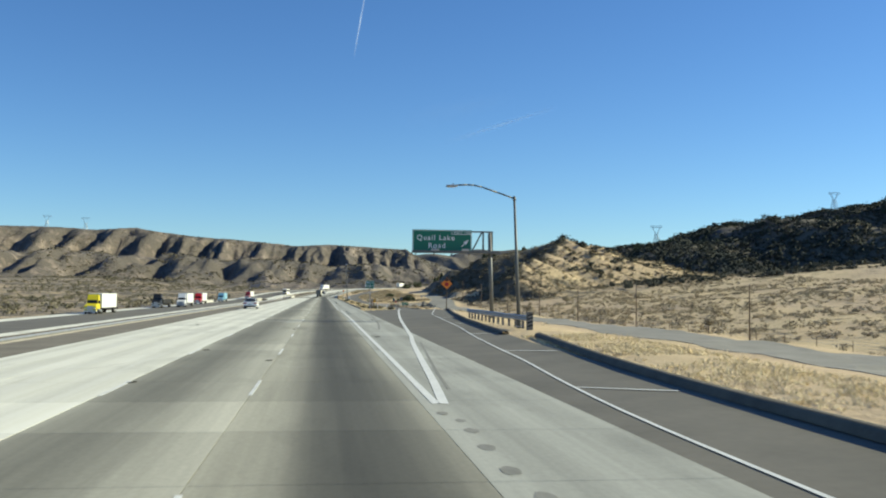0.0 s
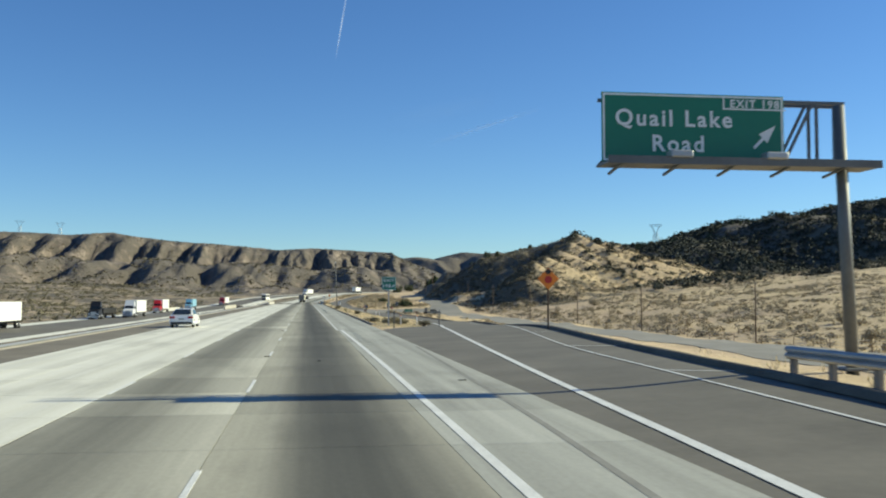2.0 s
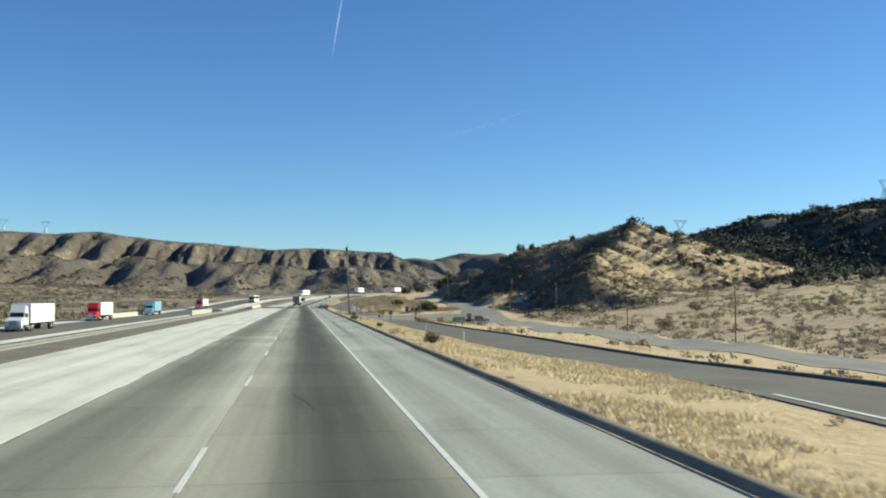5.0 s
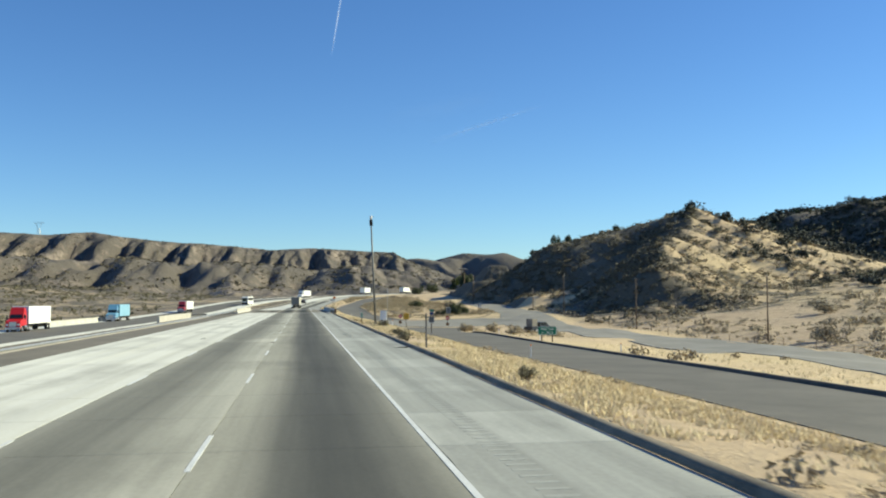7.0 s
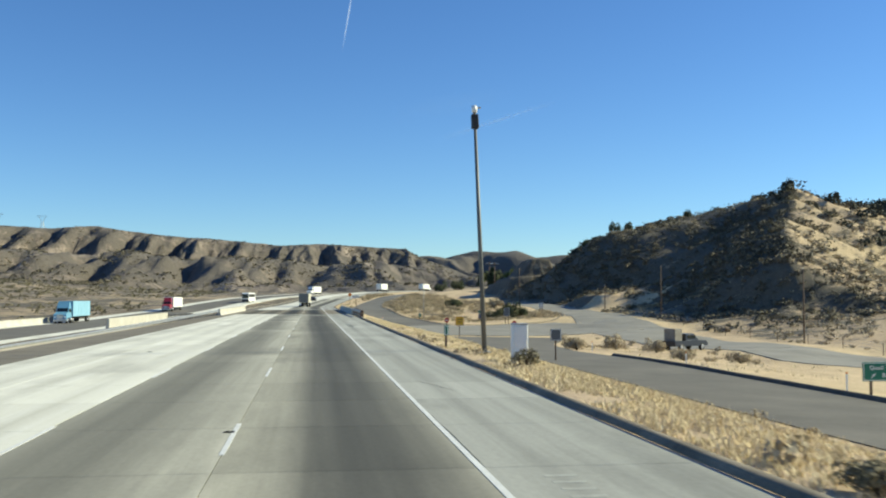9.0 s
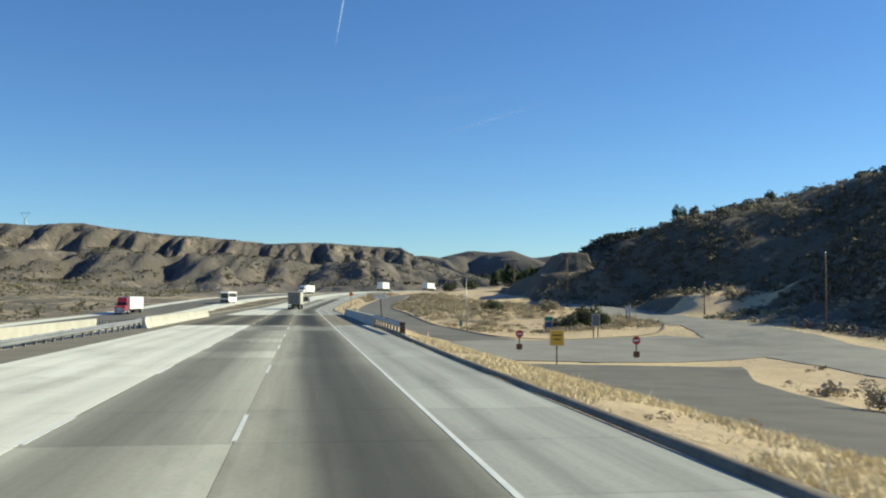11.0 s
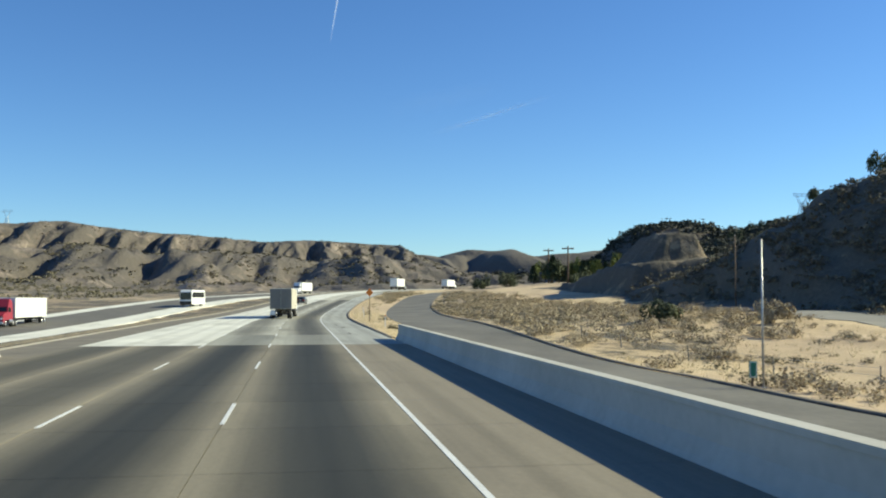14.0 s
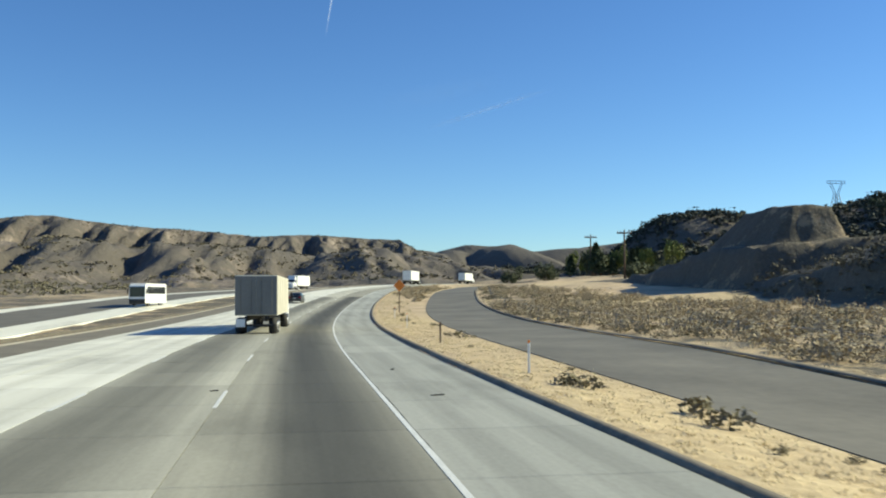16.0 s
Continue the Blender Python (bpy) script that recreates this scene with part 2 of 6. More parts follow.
# cross-sections to the right of the road: s, then distances and heights below the road
SECTIONS = [
    (-60, [5.5, 7, 10, 12, 20, 36, 42, 54, 60], [0, 0.1, 0.4, 0.4, -2.0, -3.0, -3.3, -3.4, -3.7]),
    (60, [5.5, 8, 11, 14, 20, 36, 42, 54, 60], [0, 0.12, 0.42, 0.45, -2.0, -3.0, -3.3, -3.4, -3.7]),
    (115, [5.5, 9, 15, 17, 26, 40, 54, 60], [0, 0.12, 0.42, 0.25, -2.2, -3.2, -3.3, -3.8]),
    (165, [6, 10, 19, 21, 30, 40, 54, 60], [0, -0.2, -0.5, -0.8, -2.4, -3.2, -3.3, -3.9]),
    (220, [6, 9, 14, 23, 26, 40, 54, 60], [0, -0.2, -1.4, -1.5, -1.8, -3.0, -3.1, -4.0]),
    (310, [6, 9, 14, 23, 26, 40, 54, 60], [0, -0.2, -1.7, -1.9, -2.1, -3.0, -3.1, -4.2]),
    (390, [5.5, 7.3, 9.2, 12.5, 40, 54, 60], [0, -0.03, -0.7, -3.0, -3.2, -2.8, -2.8]),
    (450, [6, 10, 14, 30, 50, 60], [-0.1, -0.9, -1.5, -2.0, -1.0, -0.6]),
    (500, [6, 9, 16, 20, 40, 60], [0, -0.1, -0.1, 0.1, 0.5, 0.6]),
    (2400, [6, 9, 16, 20, 40, 60], [0, -0.1, -0.1, 0.1, 0.5, 0.6]),
]


def tri(v):
    return np.abs((v % 1.0) * 2 - 1)


def land(x, y):
    """Height of the land at places, for arrays."""
    s, d = road_coords(x, y)
    zr = zroad(s)
    cuts = [np.interp(d, dd, zz) for _, dd, zz in SECTIONS]
    right = cuts[0]
    for (s0, _, _), (s1, _, _), c1 in zip(SECTIONS, SECTIONS[1:], cuts[1:]):
        right = right + smooth(s0, s1, s) * (c1 - right) if s1 < 2400 else right
    fall = np.interp(s, [-400, 470, 600, 2400], [-2.3, -2.3, -1.0, -1.0])
    left = fall * smooth(-14.6, -18.5, d)
    z = zr + np.where(d > 0, right, left)
    # plain to the left and the sandy rise to the right
    z = z + 9 * smooth(150, 1100, y) * smooth(-60, -220, x) * (y < 4000)
    rise = 0.105 * np.clip(x - 62, 0, 190) * smooth(560, 420, y)
    z = z + rise * (0.8 + 0.4 * fbm(x / 60, y / 60, 3))
    far = smooth(14, 40, np.abs(d + 18) - 22)
    z = z + far * (fbm(x / 14, y / 14, 4) - 0.47) * 1.6
    # the brushy hill and the cut bluff beyond it
    wob = (fbm(x / 34, y / 34, 4) - 0.47)
    xe = x + 8 * wob + 3 * (fbm(x / 7, y / 7, 3) - 0.45)
    top = np.interp(xe, [60, 65, 68, 76, 80, 86, 98, 110, 118, 126, 133, 143, 154, 180, 215, 300, 420], [0, 1.2, 7.5, 13, 15.5, 19.8, 22.4, 25.2, 28, 29.4, 29.2, 28.6, 27.6, 24, 19.5, 12, 6])
    top = top * (1 - 0.07 * smooth(500, 540, y) * smooth(108, 122, x))
    toe = np.interp(x, [46, 70, 84, 96, 112, 130, 160, 220, 400], [478, 464, 438, 411, 405, 414, 440, 474, 490])
    run_up = np.interp(x, [70, 84, 97, 110, 130, 170], [75, 70, 70, 80, 92, 104])
    gul = 9 * tri(x / 34 + 0.8 * fbm(x / 40, y / 50, 3)) * smooth(75, 110, x)
    body = smooth(toe, toe + run_up, y + gul - 5) * smooth(612, 535, y)
    bumps = 2.6 * (fbm(x / 6, y / 6, 4) - 0.47)
    shelf = np.clip(top + bumps * smooth(4, 12, top), 0, 99) * (0.08 * smooth(toe - 25, toe + 10, y) + 0.92 * body)
    # a spur runs from the summit down towards the road: steep on its left, easy on its right
    line = np.interp(y, [396, 410, 430, 446, 456, 475, 497, 540], [0, 2.0, 8.4, 14.3, 16.5, 20.5, 26.2, 27.5])
    off = x + 7 * wob - 126 + 0.54 * np.clip(497 - y, 0, 200)
    flank = line - 0.31 * np.clip(off, 0, 300) - 0.535 * np.clip(-off, 0, 300) + 0.6 * bumps + 3.0 * (tri(y / 23 + x / 31 + fbm(x / 30, y / 30, 3)) - 0.5) * smooth(2, 10, line)
    flank = 0.5 * (flank + np.sqrt(flank * flank + 2.0)) * smooth(394, 408, y)
    hill = flank + smooth(478, 532, y) * (shelf - flank)
    rough = 1.1 * (fbm(x / 4, y / 4, 4) - 0.47) + 2.4 * (fbm(x / 11 + 3.3, y / 15, 3) - 0.47)
    fin = np.minimum(np.minimum(8.9 + 1.32 * (x - 73.4), 8.9 + 0.3 * (x - 73.4) + 2.6 * (y - 598)), np.minimum(16.6 - 0.02 * (y - 600), 16.8 - 3.2 * (x - 85.4)))
    fin = np.minimum(fin, 17 - 1.1 * (y - 616))
    lower = np.minimum(np.minimum(10.3 + 0.08 * (x - 76), 2.0 + 2.2 * (x - 66.5)), np.minimum(2.5 + 1.5 * (y - 587 + 0.35 * (x - 76)), 10.4 - 0.11 * (y - 606)))
    bluff = np.where((x > 64) & (x < 140) & (y > 570) & (y < 720), np.clip((np.maximum(fin, lower) + rough) * smooth(135, 105, x) - z, 0, 99), 0)
    bench = np.interp(x + 3 * wob, [52, 58, 68, 110], [0, 0.4, 0.8, 3]) * smooth(560, 590, y) * smooth(740, 680, y)
    z = z + np.maximum(np.maximum(hill, bluff), bench)
    # a steep bank at the hill's foot
    run = 0.664 * (x - 60) - 0.747 * (y - 430)
    back = 0.747 * (x - 60) + 0.664 * (y - 430) + 5 * wob + 1.6 * (fbm(x / 5, y / 5, 3) - 0.47)
    z = z + 5.0 * smooth(-2, 15, run) * smooth(52, 24, run) * smooth(1, 8, back) * smooth(42, 12, back)
    # a bare sand bank that faces back along the road
    z = z + 3.4 * smooth(461, 472, y + 3 * wob) * smooth(60, 66, x + 2 * wob) * smooth(84, 74, x) * smooth(500, 480, y) * (0.85 + 0.5 * wob + 0.5 * (fbm(x / 4, y / 4, 3) - 0.47))
    # wooded mountain to the right, with a knob in front
    wtop = np.interp(x, [140, 200, 310, 375, 411, 447, 490, 533, 594, 800, 1500, 3000], [0, 22, 50, 55, 72, 79, 80, 88, 102, 130, 150, 160])
    wy = y + 120 * tri(x / 130 + fbm(x / 150, y / 150, 3)) - 60
    wood = wtop * smooth(520, 990, wy) * (0.9 + 0.2 * fbm(x / 25, y / 25, 3)) * smooth(1500, 1060, y)
    knob = 55 * np.exp(-(((x - 270) / 64) ** 2 + ((y - 1075) / 90) ** 2) ** 1.5)
    z = np.maximum(z, np.maximum(wood, knob) + np.where(x > 120, 0, -99))
    # foothills and the long gullied ridge to the left and ahead
    foot_top = np.interp(x, [-2500, -315, -250, -180, -72, 5, 60, 120, 190, 260], [58, 50, 42, 44, 42, 34, 36, 32, 22, 0])
    def spurs(size, seed):
        xm = np.where(x < -50, x, -50 + 0.62 * (x + 50))
        u = xm / size + 1.7 * fbm(x / (size * 2.2) + seed, y / (size * 4) + seed, 3)
        return tri(u) ** 0.85

    a1, a2 = spurs(84, 3.1), spurs(36, 8.7)
    a3 = spurs(17, 4.9)
    fy = y + 100 * a1 + 52 * a2 + 26 * a3 + 70 * fbm(x / 26, y / 50, 3) - 52
    foot = foot_top * (0.30 * smooth(960, 1090, fy) + 0.70 * smooth(1080, 1330, fy)) * (0.80 + 0.42 * fbm(x / 60, y / 90, 4))
    ridge_top = np.interp(x, [-4000, -587, -495, -412, -359, -274, -188, -58, 8, 98, 182, 205, 262, 330, 420], [181, 142, 137, 143, 134, 124, 119, 107, 111, 107, 102, 86, 68, 36, 0])
    b1, b2, b3 = spurs(74, 5.5), spurs(33, 1.7), spurs(15, 9.3)
    ry = y + 92 * b1 + 42 * b2 + 20 * b3 + 70 * fbm(x / 40, y / 90, 4) - 180
    ridge = ridge_top * (0.34 * smooth(1480, 1850, ry + 60 * b1) + 0.54 * smooth(1800, 2090, ry) + 0.12 * smooth(1960, 2260, y)) * (0.985 + 0.03 * fbm(x / 20, y / 40, 3))
    z = np.maximum(z, np.where((x < 420) & (y > 700), np.maximum(foot, ridge), -99))
    # far hills
    ftop = np.interp(x, [-4000, 200, 439, 546, 581, 665, 750, 920, 1092, 1216, 1500, 4000], [150, 150, 168, 164, 183, 203, 190, 181, 176, 208, 230, 260])
    fz = 0.97 * ftop * smooth(2700, 4250, y + 500 * (tri(x / 300 + fbm(x / 300, y / 500, 3)) - 0.5) + 60)
    return np.where(y > 2000, np.maximum(z, fz), z)


def land_at(x, y):
    return float(land(np.array([float(x)]), np.array([float(y)]))[0])


def inside_roads(x, y):
    """1 where paving lies, for arrays, so that the soil stays beneath it."""
    s, d = road_coords(x, y)
    m = ((d > -12.6) & (d < 4.9)) | ((d > -45.6) & (d < -28.2))
    for rows in SIDE_ROADS.values():
        for (x0, y0, w0), (x1, y1, w1) in zip(rows, rows[1:]):
            w = min(w0, w1)
            vx, vy = x1 - x0, y1 - y0
            t = ((x - x0) * vx + (y - y0) * vy) / (vx * vx + vy * vy)
            m = m | ((t >= 0) & (t <= 1) & (np.hypot(x - x0 - t * vx, y - y0 - t * vy) < w / 2 - 2.0))
    return m


# centre lines and widths of the side roads
def edges(*rows):
    return [((a + b) / 2, y, b - a) for y, a, b in rows]


SIDE_ROADS = {
    "off_ramp": edges((-16, 5.45, 8.6), (10, 5.45, 8.8), (30, 5.45, 9.0), (46, 5.45, 9.5), (65, 5.45, 10.6), (85, 5.45, 12.1), (101, 5.45, 13.7), (118, 5.45, 15.5),
                      (127, 5.6, 16.3), (133, 9.0, 17.0), (140, 10.4, 17.7), (170, 12.8, 20), (200, 14.3, 22), (240, 15, 23), (330, 15.2, 23.2), (348, 16.0, 24.5), (372, 17.4, 29), (392, 17.2, 36)),
    "frontage_road": [(47.5, -150, 12), (47.5, 300, 12), (47.3, 360, 12), (48.5, 400, 13), (53.5, 434, 10), (56, 460, 9), (57, 500, 9), (57.5, 535, 8)],
    "cross_road": [(12, 404, 15), (22, 408, 26), (34, 410, 27), (47, 414, 26)],
    "on_ramp": [(24, 412, 10), (18.4, 428, 8.6), (15.6, 450, 8), (14.3, 475, 7.6), (14.1, 500, 7.5), (17.1, 548, 7.4), (22.3, 590, 7.4), (31, 640, 7.4), (43.5, 690, 7)],
}


def curve_points(pts, step=3.0):
    """A smooth line through the points, at even steps."""
    pts = [Vector(p) for p in pts]
    ext = [2 * pts[0] - pts[1]] + pts + [2 * pts[-1] - pts[-2]]
    out = []
    for a, b, c, d in zip(ext, ext[1:], ext[2:], ext[3:]):
        n = max(1, int((c - b).length / step))
        for k in range(n):
            t = k / n
            out.append(0.5 * ((2 * b) + (c - a) * t + (2 * a - 5 * b + 4 * c - d) * t * t + (3 * b - a - 3 * c + d) * t ** 3))
    return out + [pts[-1]]


# ---------------------------------------------------------------- building helpers
def mesh_object(name, verts, faces, material, parent=None, label="", smooth_shade=False):
    me = bpy.data.meshes.new(name)
    me.from_pydata(verts, [], faces)
    me.update()
    me.materials.append(material)
    if smooth_shade:
        me.polygons.foreach_set("use_smooth", [True] * len(me.polygons))
    ob = new(name, me)
    if parent:
        ob.parent = parent
    if label:
        ob["label"] = label
    return ob


def part(name, bm, material, parent=None, label="", shade=False):
    """Links a bmesh as one mesh object under a thing or a part."""
    me = bpy.data.meshes.new(name)
    bm.to_mesh(me)
    bm.free()
    me.materials.append(material)
    if shade:
        me.polygons.foreach_set("use_smooth", [True] * len(me.polygons))
    ob = new(name, me)
    if parent:
        ob.parent = parent
    if label:
        ob["label"] = label
    return ob


def box(bm, x0, x1, y0, y1, z0, z1, bevel=0.0):
    r = bmesh.ops.create_cube(bm, size=1, matrix=Matrix.Translation(((x0 + x1) / 2, (y0 + y1) / 2, (z0 + z1) / 2)) @ Matrix.Diagonal((x1 - x0, y1 - y0, z1 - z0, 1)))
    if bevel:
        es = {e for v in r["verts"] for e in v.link_edges}
        bmesh.ops.bevel(bm, geom=list(es), offset=bevel, segments=2, affect="EDGES", profile=0.5)
    return bm


def bar(bm, a, b, r0, r1=None, sides=8):
    """A tapered round bar from a to b."""
    a, b = Vector(a), Vector(b)
    m = Matrix.Translation((a + b) / 2) @ (b - a).to_track_quat("Z", "Y").to_matrix().to_4x4()
    bmesh.ops.create_cone(bm, cap_ends=True, segments=sides, radius1=r0, radius2=r0 if r1 is None else r1, depth=(b - a).length, matrix=m)
    return bm


def beam(bm, a, b, w, h):
    """A square bar from a to b."""
    a, b = Vector(a), Vector(b)
    m = Matrix.Translation((a + b) / 2) @ (b - a).to_track_quat("Z", "Y").to_matrix().to_4x4() @ Matrix.Diagonal((w, h, (b - a).length, 1))
    bmesh.ops.create_cube(bm, size=1, matrix=m)
    return bm


def thing(name, x, y, z, turn=0.0):
    ob = new(name)
    ob.empty_display_size = 0.2
    ob.matrix_basis = pose(x, y, z, 0, 0, turn)
    return ob


def ribbon(name, line, material, lift=0.0, cols=5, parent=None, thick=0.25):
    """A strip of paving along a line of (x, y, width), laid on the land, with sides."""
    verts, faces = [], []
    n = len(line)
    for i, (x, y, w) in enumerate(line):
        x0, y0, _ = line[max(0, i - 1)]
        x1, y1, _ = line[min(n - 1, i + 1)]
        t = Vector((x1 - x0, y1 - y0)).normalized()
        for c in range(cols + 1):
            o = (c / cols - 0.5) * w
            verts.append((x + t.y * o, y - t.x * o, 0.0))
    v = np.array(verts)
    v[:, 2] = land(v[:, 0], v[:, 1]) + lift
    k = cols + 1
    low = v.copy()
    low[:, 2] -= thick
    m = len(v)
    for i in range(n - 1):
        for c in range(cols):
            a = i * k + c
            faces.append((a, a + 1, a + 1 + k, a + k))
        a, b = i * k, i * k + cols
        faces.append((a, a + k, m + a + k, m + a))
        faces.append((b, m + b, m + b + k, b + k))
    return mesh_object(name, np.concatenate([v, low]).tolist(), faces, material, parent)


def strip(name, s0, s1, d0, d1, material, z0=0.0, z1=0.0, step=4.0, thick=0.3, parent=None, drop=None):
    """A strip of paving along the main road between two distances from its line."""
    n = max(1, int((s1 - s0) / step))
    verts, faces = [], []
    for i in range(n + 1):
        s = s0 + (s1 - s0) * i / n
        z = float(zroad(s)) + (drop(s) if drop else 0.0)
        for d, dz in ((d0, z0), (d1, z1), (d1, z1 - thick), (d0, z0 - thick)):
            x, y, _ = along(s, d)
            verts.append((x, y, z + dz))
        if i:
            a = (i - 1) * 4
            for c in range(4):
                faces.append((a + c, a + (c + 1) % 4, a + 4 + (c + 1) % 4, a + 4 + c))
    faces += [(3, 2, 1, 0), (n * 4, n * 4 + 1, n * 4 + 2, n * 4 + 3)]
    return mesh_object(name, verts, faces, material, parent)


# ---------------------------------------------------------------- ground
def steps(*spans):
    out = [spans[0][0]]
    for a, b, st in spans:
        n = max(1, round((b - a) / st))
        out += [a + (b - a) * (k + 1) / n for k in range(n)]
    return np.array(out)


def build_ground():
    xs = steps((-4200, -900, 75), (-900, -340, 9), (-340, -60, 5), (-60, 62, 1.6), (62, 70, 0.8), (70, 90, 0.5), (90, 100, 0.8), (100, 190, 1.6), (190, 620, 6), (620, 1300, 20), (1300, 4200, 90))
    ys = steps((-250, -30, 12), (-30, 455, 2.4), (455, 485, 1.0), (485, 572, 2.4), (572, 594, 1.0), (594, 622, 0.5), (622, 640, 1.0), (640, 720, 2.4), (720, 1000, 6), (1000, 1500, 6), (1500, 2300, 8), (2300, 2700, 40), (2700, 4350, 35), (4350, 4900, 110))
    gx, gy = np.meshgrid(xs, ys)
    z = land(gx, gy)
    z = z - 0.06 - 0.40 * inside_roads(gx, gy)
    cov = 0.28 + 0.06 * ((gx > 60) & (gy < 470))
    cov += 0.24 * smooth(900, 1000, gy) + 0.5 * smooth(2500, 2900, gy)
    # scrub thickens on slopes turned from the sun, their shade put into colour
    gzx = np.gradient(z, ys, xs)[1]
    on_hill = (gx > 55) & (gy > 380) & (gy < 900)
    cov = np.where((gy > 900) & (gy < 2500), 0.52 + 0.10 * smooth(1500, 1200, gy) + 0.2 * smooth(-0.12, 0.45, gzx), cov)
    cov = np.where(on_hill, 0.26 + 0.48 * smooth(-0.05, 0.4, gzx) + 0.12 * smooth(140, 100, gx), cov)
    cov = np.where((gx > 140) & (gy > 560) & (gy < 2500), 0.85, cov)
    cov = np.where((gx > 60) & (gx < 116) & (gy > 398) & (gy < 440), np.maximum(cov, 0.5), cov)
    s, d = road_coords(gx, gy)
    cov = np.where((d > -12) & (d < 60) & (gy < 460), 0.16, cov)
    cov = np.where((d > 18) & (d < 55) & (gy >= 460) & (gy < 720), np.where(d < 34, 0.46, 0.1), cov)
    cov = np.where((d > 5) & (d < 18) & (gy >= 440) & (gy < 700), 0.06, cov)
    cov = np.where((d > -27) & (d < -14) & (gy < 900), 0.70, cov)
    cov = np.where((d < -48) & (gy < 1000), 0.56, cov)
    at_bluff = (gx > 66) & (gx < 112) & (gy > 582) & (gy < 680)
    # dark scrub colour over the whole bluff paints in the hill's shade
    cov = np.where(at_bluff, 0.72, cov)
    cov = np.where((gx > 61) & (gx < 80) & (gy > 460) & (gy < 474), 0.03, cov)
    for _ in range(5):
        p = np.pad(cov, 1, mode="edge")
        cov = (p[:-2, 1:-1] + p[2:, 1:-1] + p[1:-1, :-2] + p[1:-1, 2:] + 2 * p[1:-1, 1:-1]) / 6
    ny, nx = gx.shape
    verts = np.stack([gx, gy, z], -1).reshape(-1, 3)
    idx = np.arange(ny * nx).reshape(ny, nx)
    quads = np.stack([idx[:-1, :-1], idx[:-1, 1:], idx[1:, 1:], idx[1:, :-1]], -1).reshape(-1, 4)
    me = bpy.data.meshes.new("ground")
    me.vertices.add(len(verts))
    me.vertices.foreach_set("co", verts.astype(np.float32).ravel())
    me.loops.add(quads.size)
    me.loops.foreach_set("vertex_index", quads.astype(np.int32).ravel())
    me.polygons.add(len(quads))
    me.polygons.foreach_set("loop_start", np.arange(0, quads.size, 4, dtype=np.int32))
    me.update()
    me.polygons.foreach_set("use_smooth", [True] * len(quads))
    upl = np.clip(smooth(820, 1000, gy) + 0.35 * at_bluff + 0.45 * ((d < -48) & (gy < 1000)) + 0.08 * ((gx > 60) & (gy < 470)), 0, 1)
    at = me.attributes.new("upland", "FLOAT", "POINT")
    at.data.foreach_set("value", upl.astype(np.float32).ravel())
    at = me.attributes.new("cover_and_shade", "FLOAT", "POINT")
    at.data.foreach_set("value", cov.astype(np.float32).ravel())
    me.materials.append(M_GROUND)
    me.validate()
    return tagged(new("ground", me), "dry sandy valley floor with brushy brown hills", "ground", kind="structure")


build_ground()
# ---------------------------------------------------------------- main road
LANE_EDGES = {"lane_1": (-10.75, -8.05, M_PALE), "lane_2": (-8.05, -4.75, M_PALE), "lane_3": (-4.75, -1.41, M_LANE2), "lane_4": (-1.41, 2.30, M_LANE)}
SLAB = 4.6
S_NEAR, S_FAR = -15.2, 619.6


def slab_mesh(name, width, material):
    bm = bmesh.new()
    w, l = width / 2 - 0.006, SLAB / 2 - 0.008
    box(bm, -w, w, -l, l, -0.3, 0.0)
    me = bpy.data.meshes.new(name)
    bm.to_mesh(me)
    bm.free()
    me.materials.append(material)
    return me


def lay_slabs(road, d0, d1, material, s0, s1, deck=None):
    me = slab_mesh("slab", d1 - d0, material)
    deck_me = slab_mesh("slab", d1 - d0, deck) if deck else me
    near_me = slab_mesh("slab", d1 - d0, M_APPROACH) if deck and d1 > -4 else me
    n = int((s1 - s0) / SLAB + 0.01)
    for k in range(n):
        s = s0 + (k + 0.5) * SLAB
        x, y, a = along(s, (d0 + d1) / 2)
        grade = math.atan((zroad(s + 2) - zroad(s - 2)) / 4)
        o = new("slab", deck_me if 398.8 < s < 449.4 else (near_me if 385.0 < s < 394.2 or 449.4 < s < 463.2 else me))
        o.parent = road
        o.matrix_basis = Matrix.Translation((x, y, float(zroad(s)))) @ pose(0, 0, 0, math.degrees(grade), 0, -math.degrees(a))


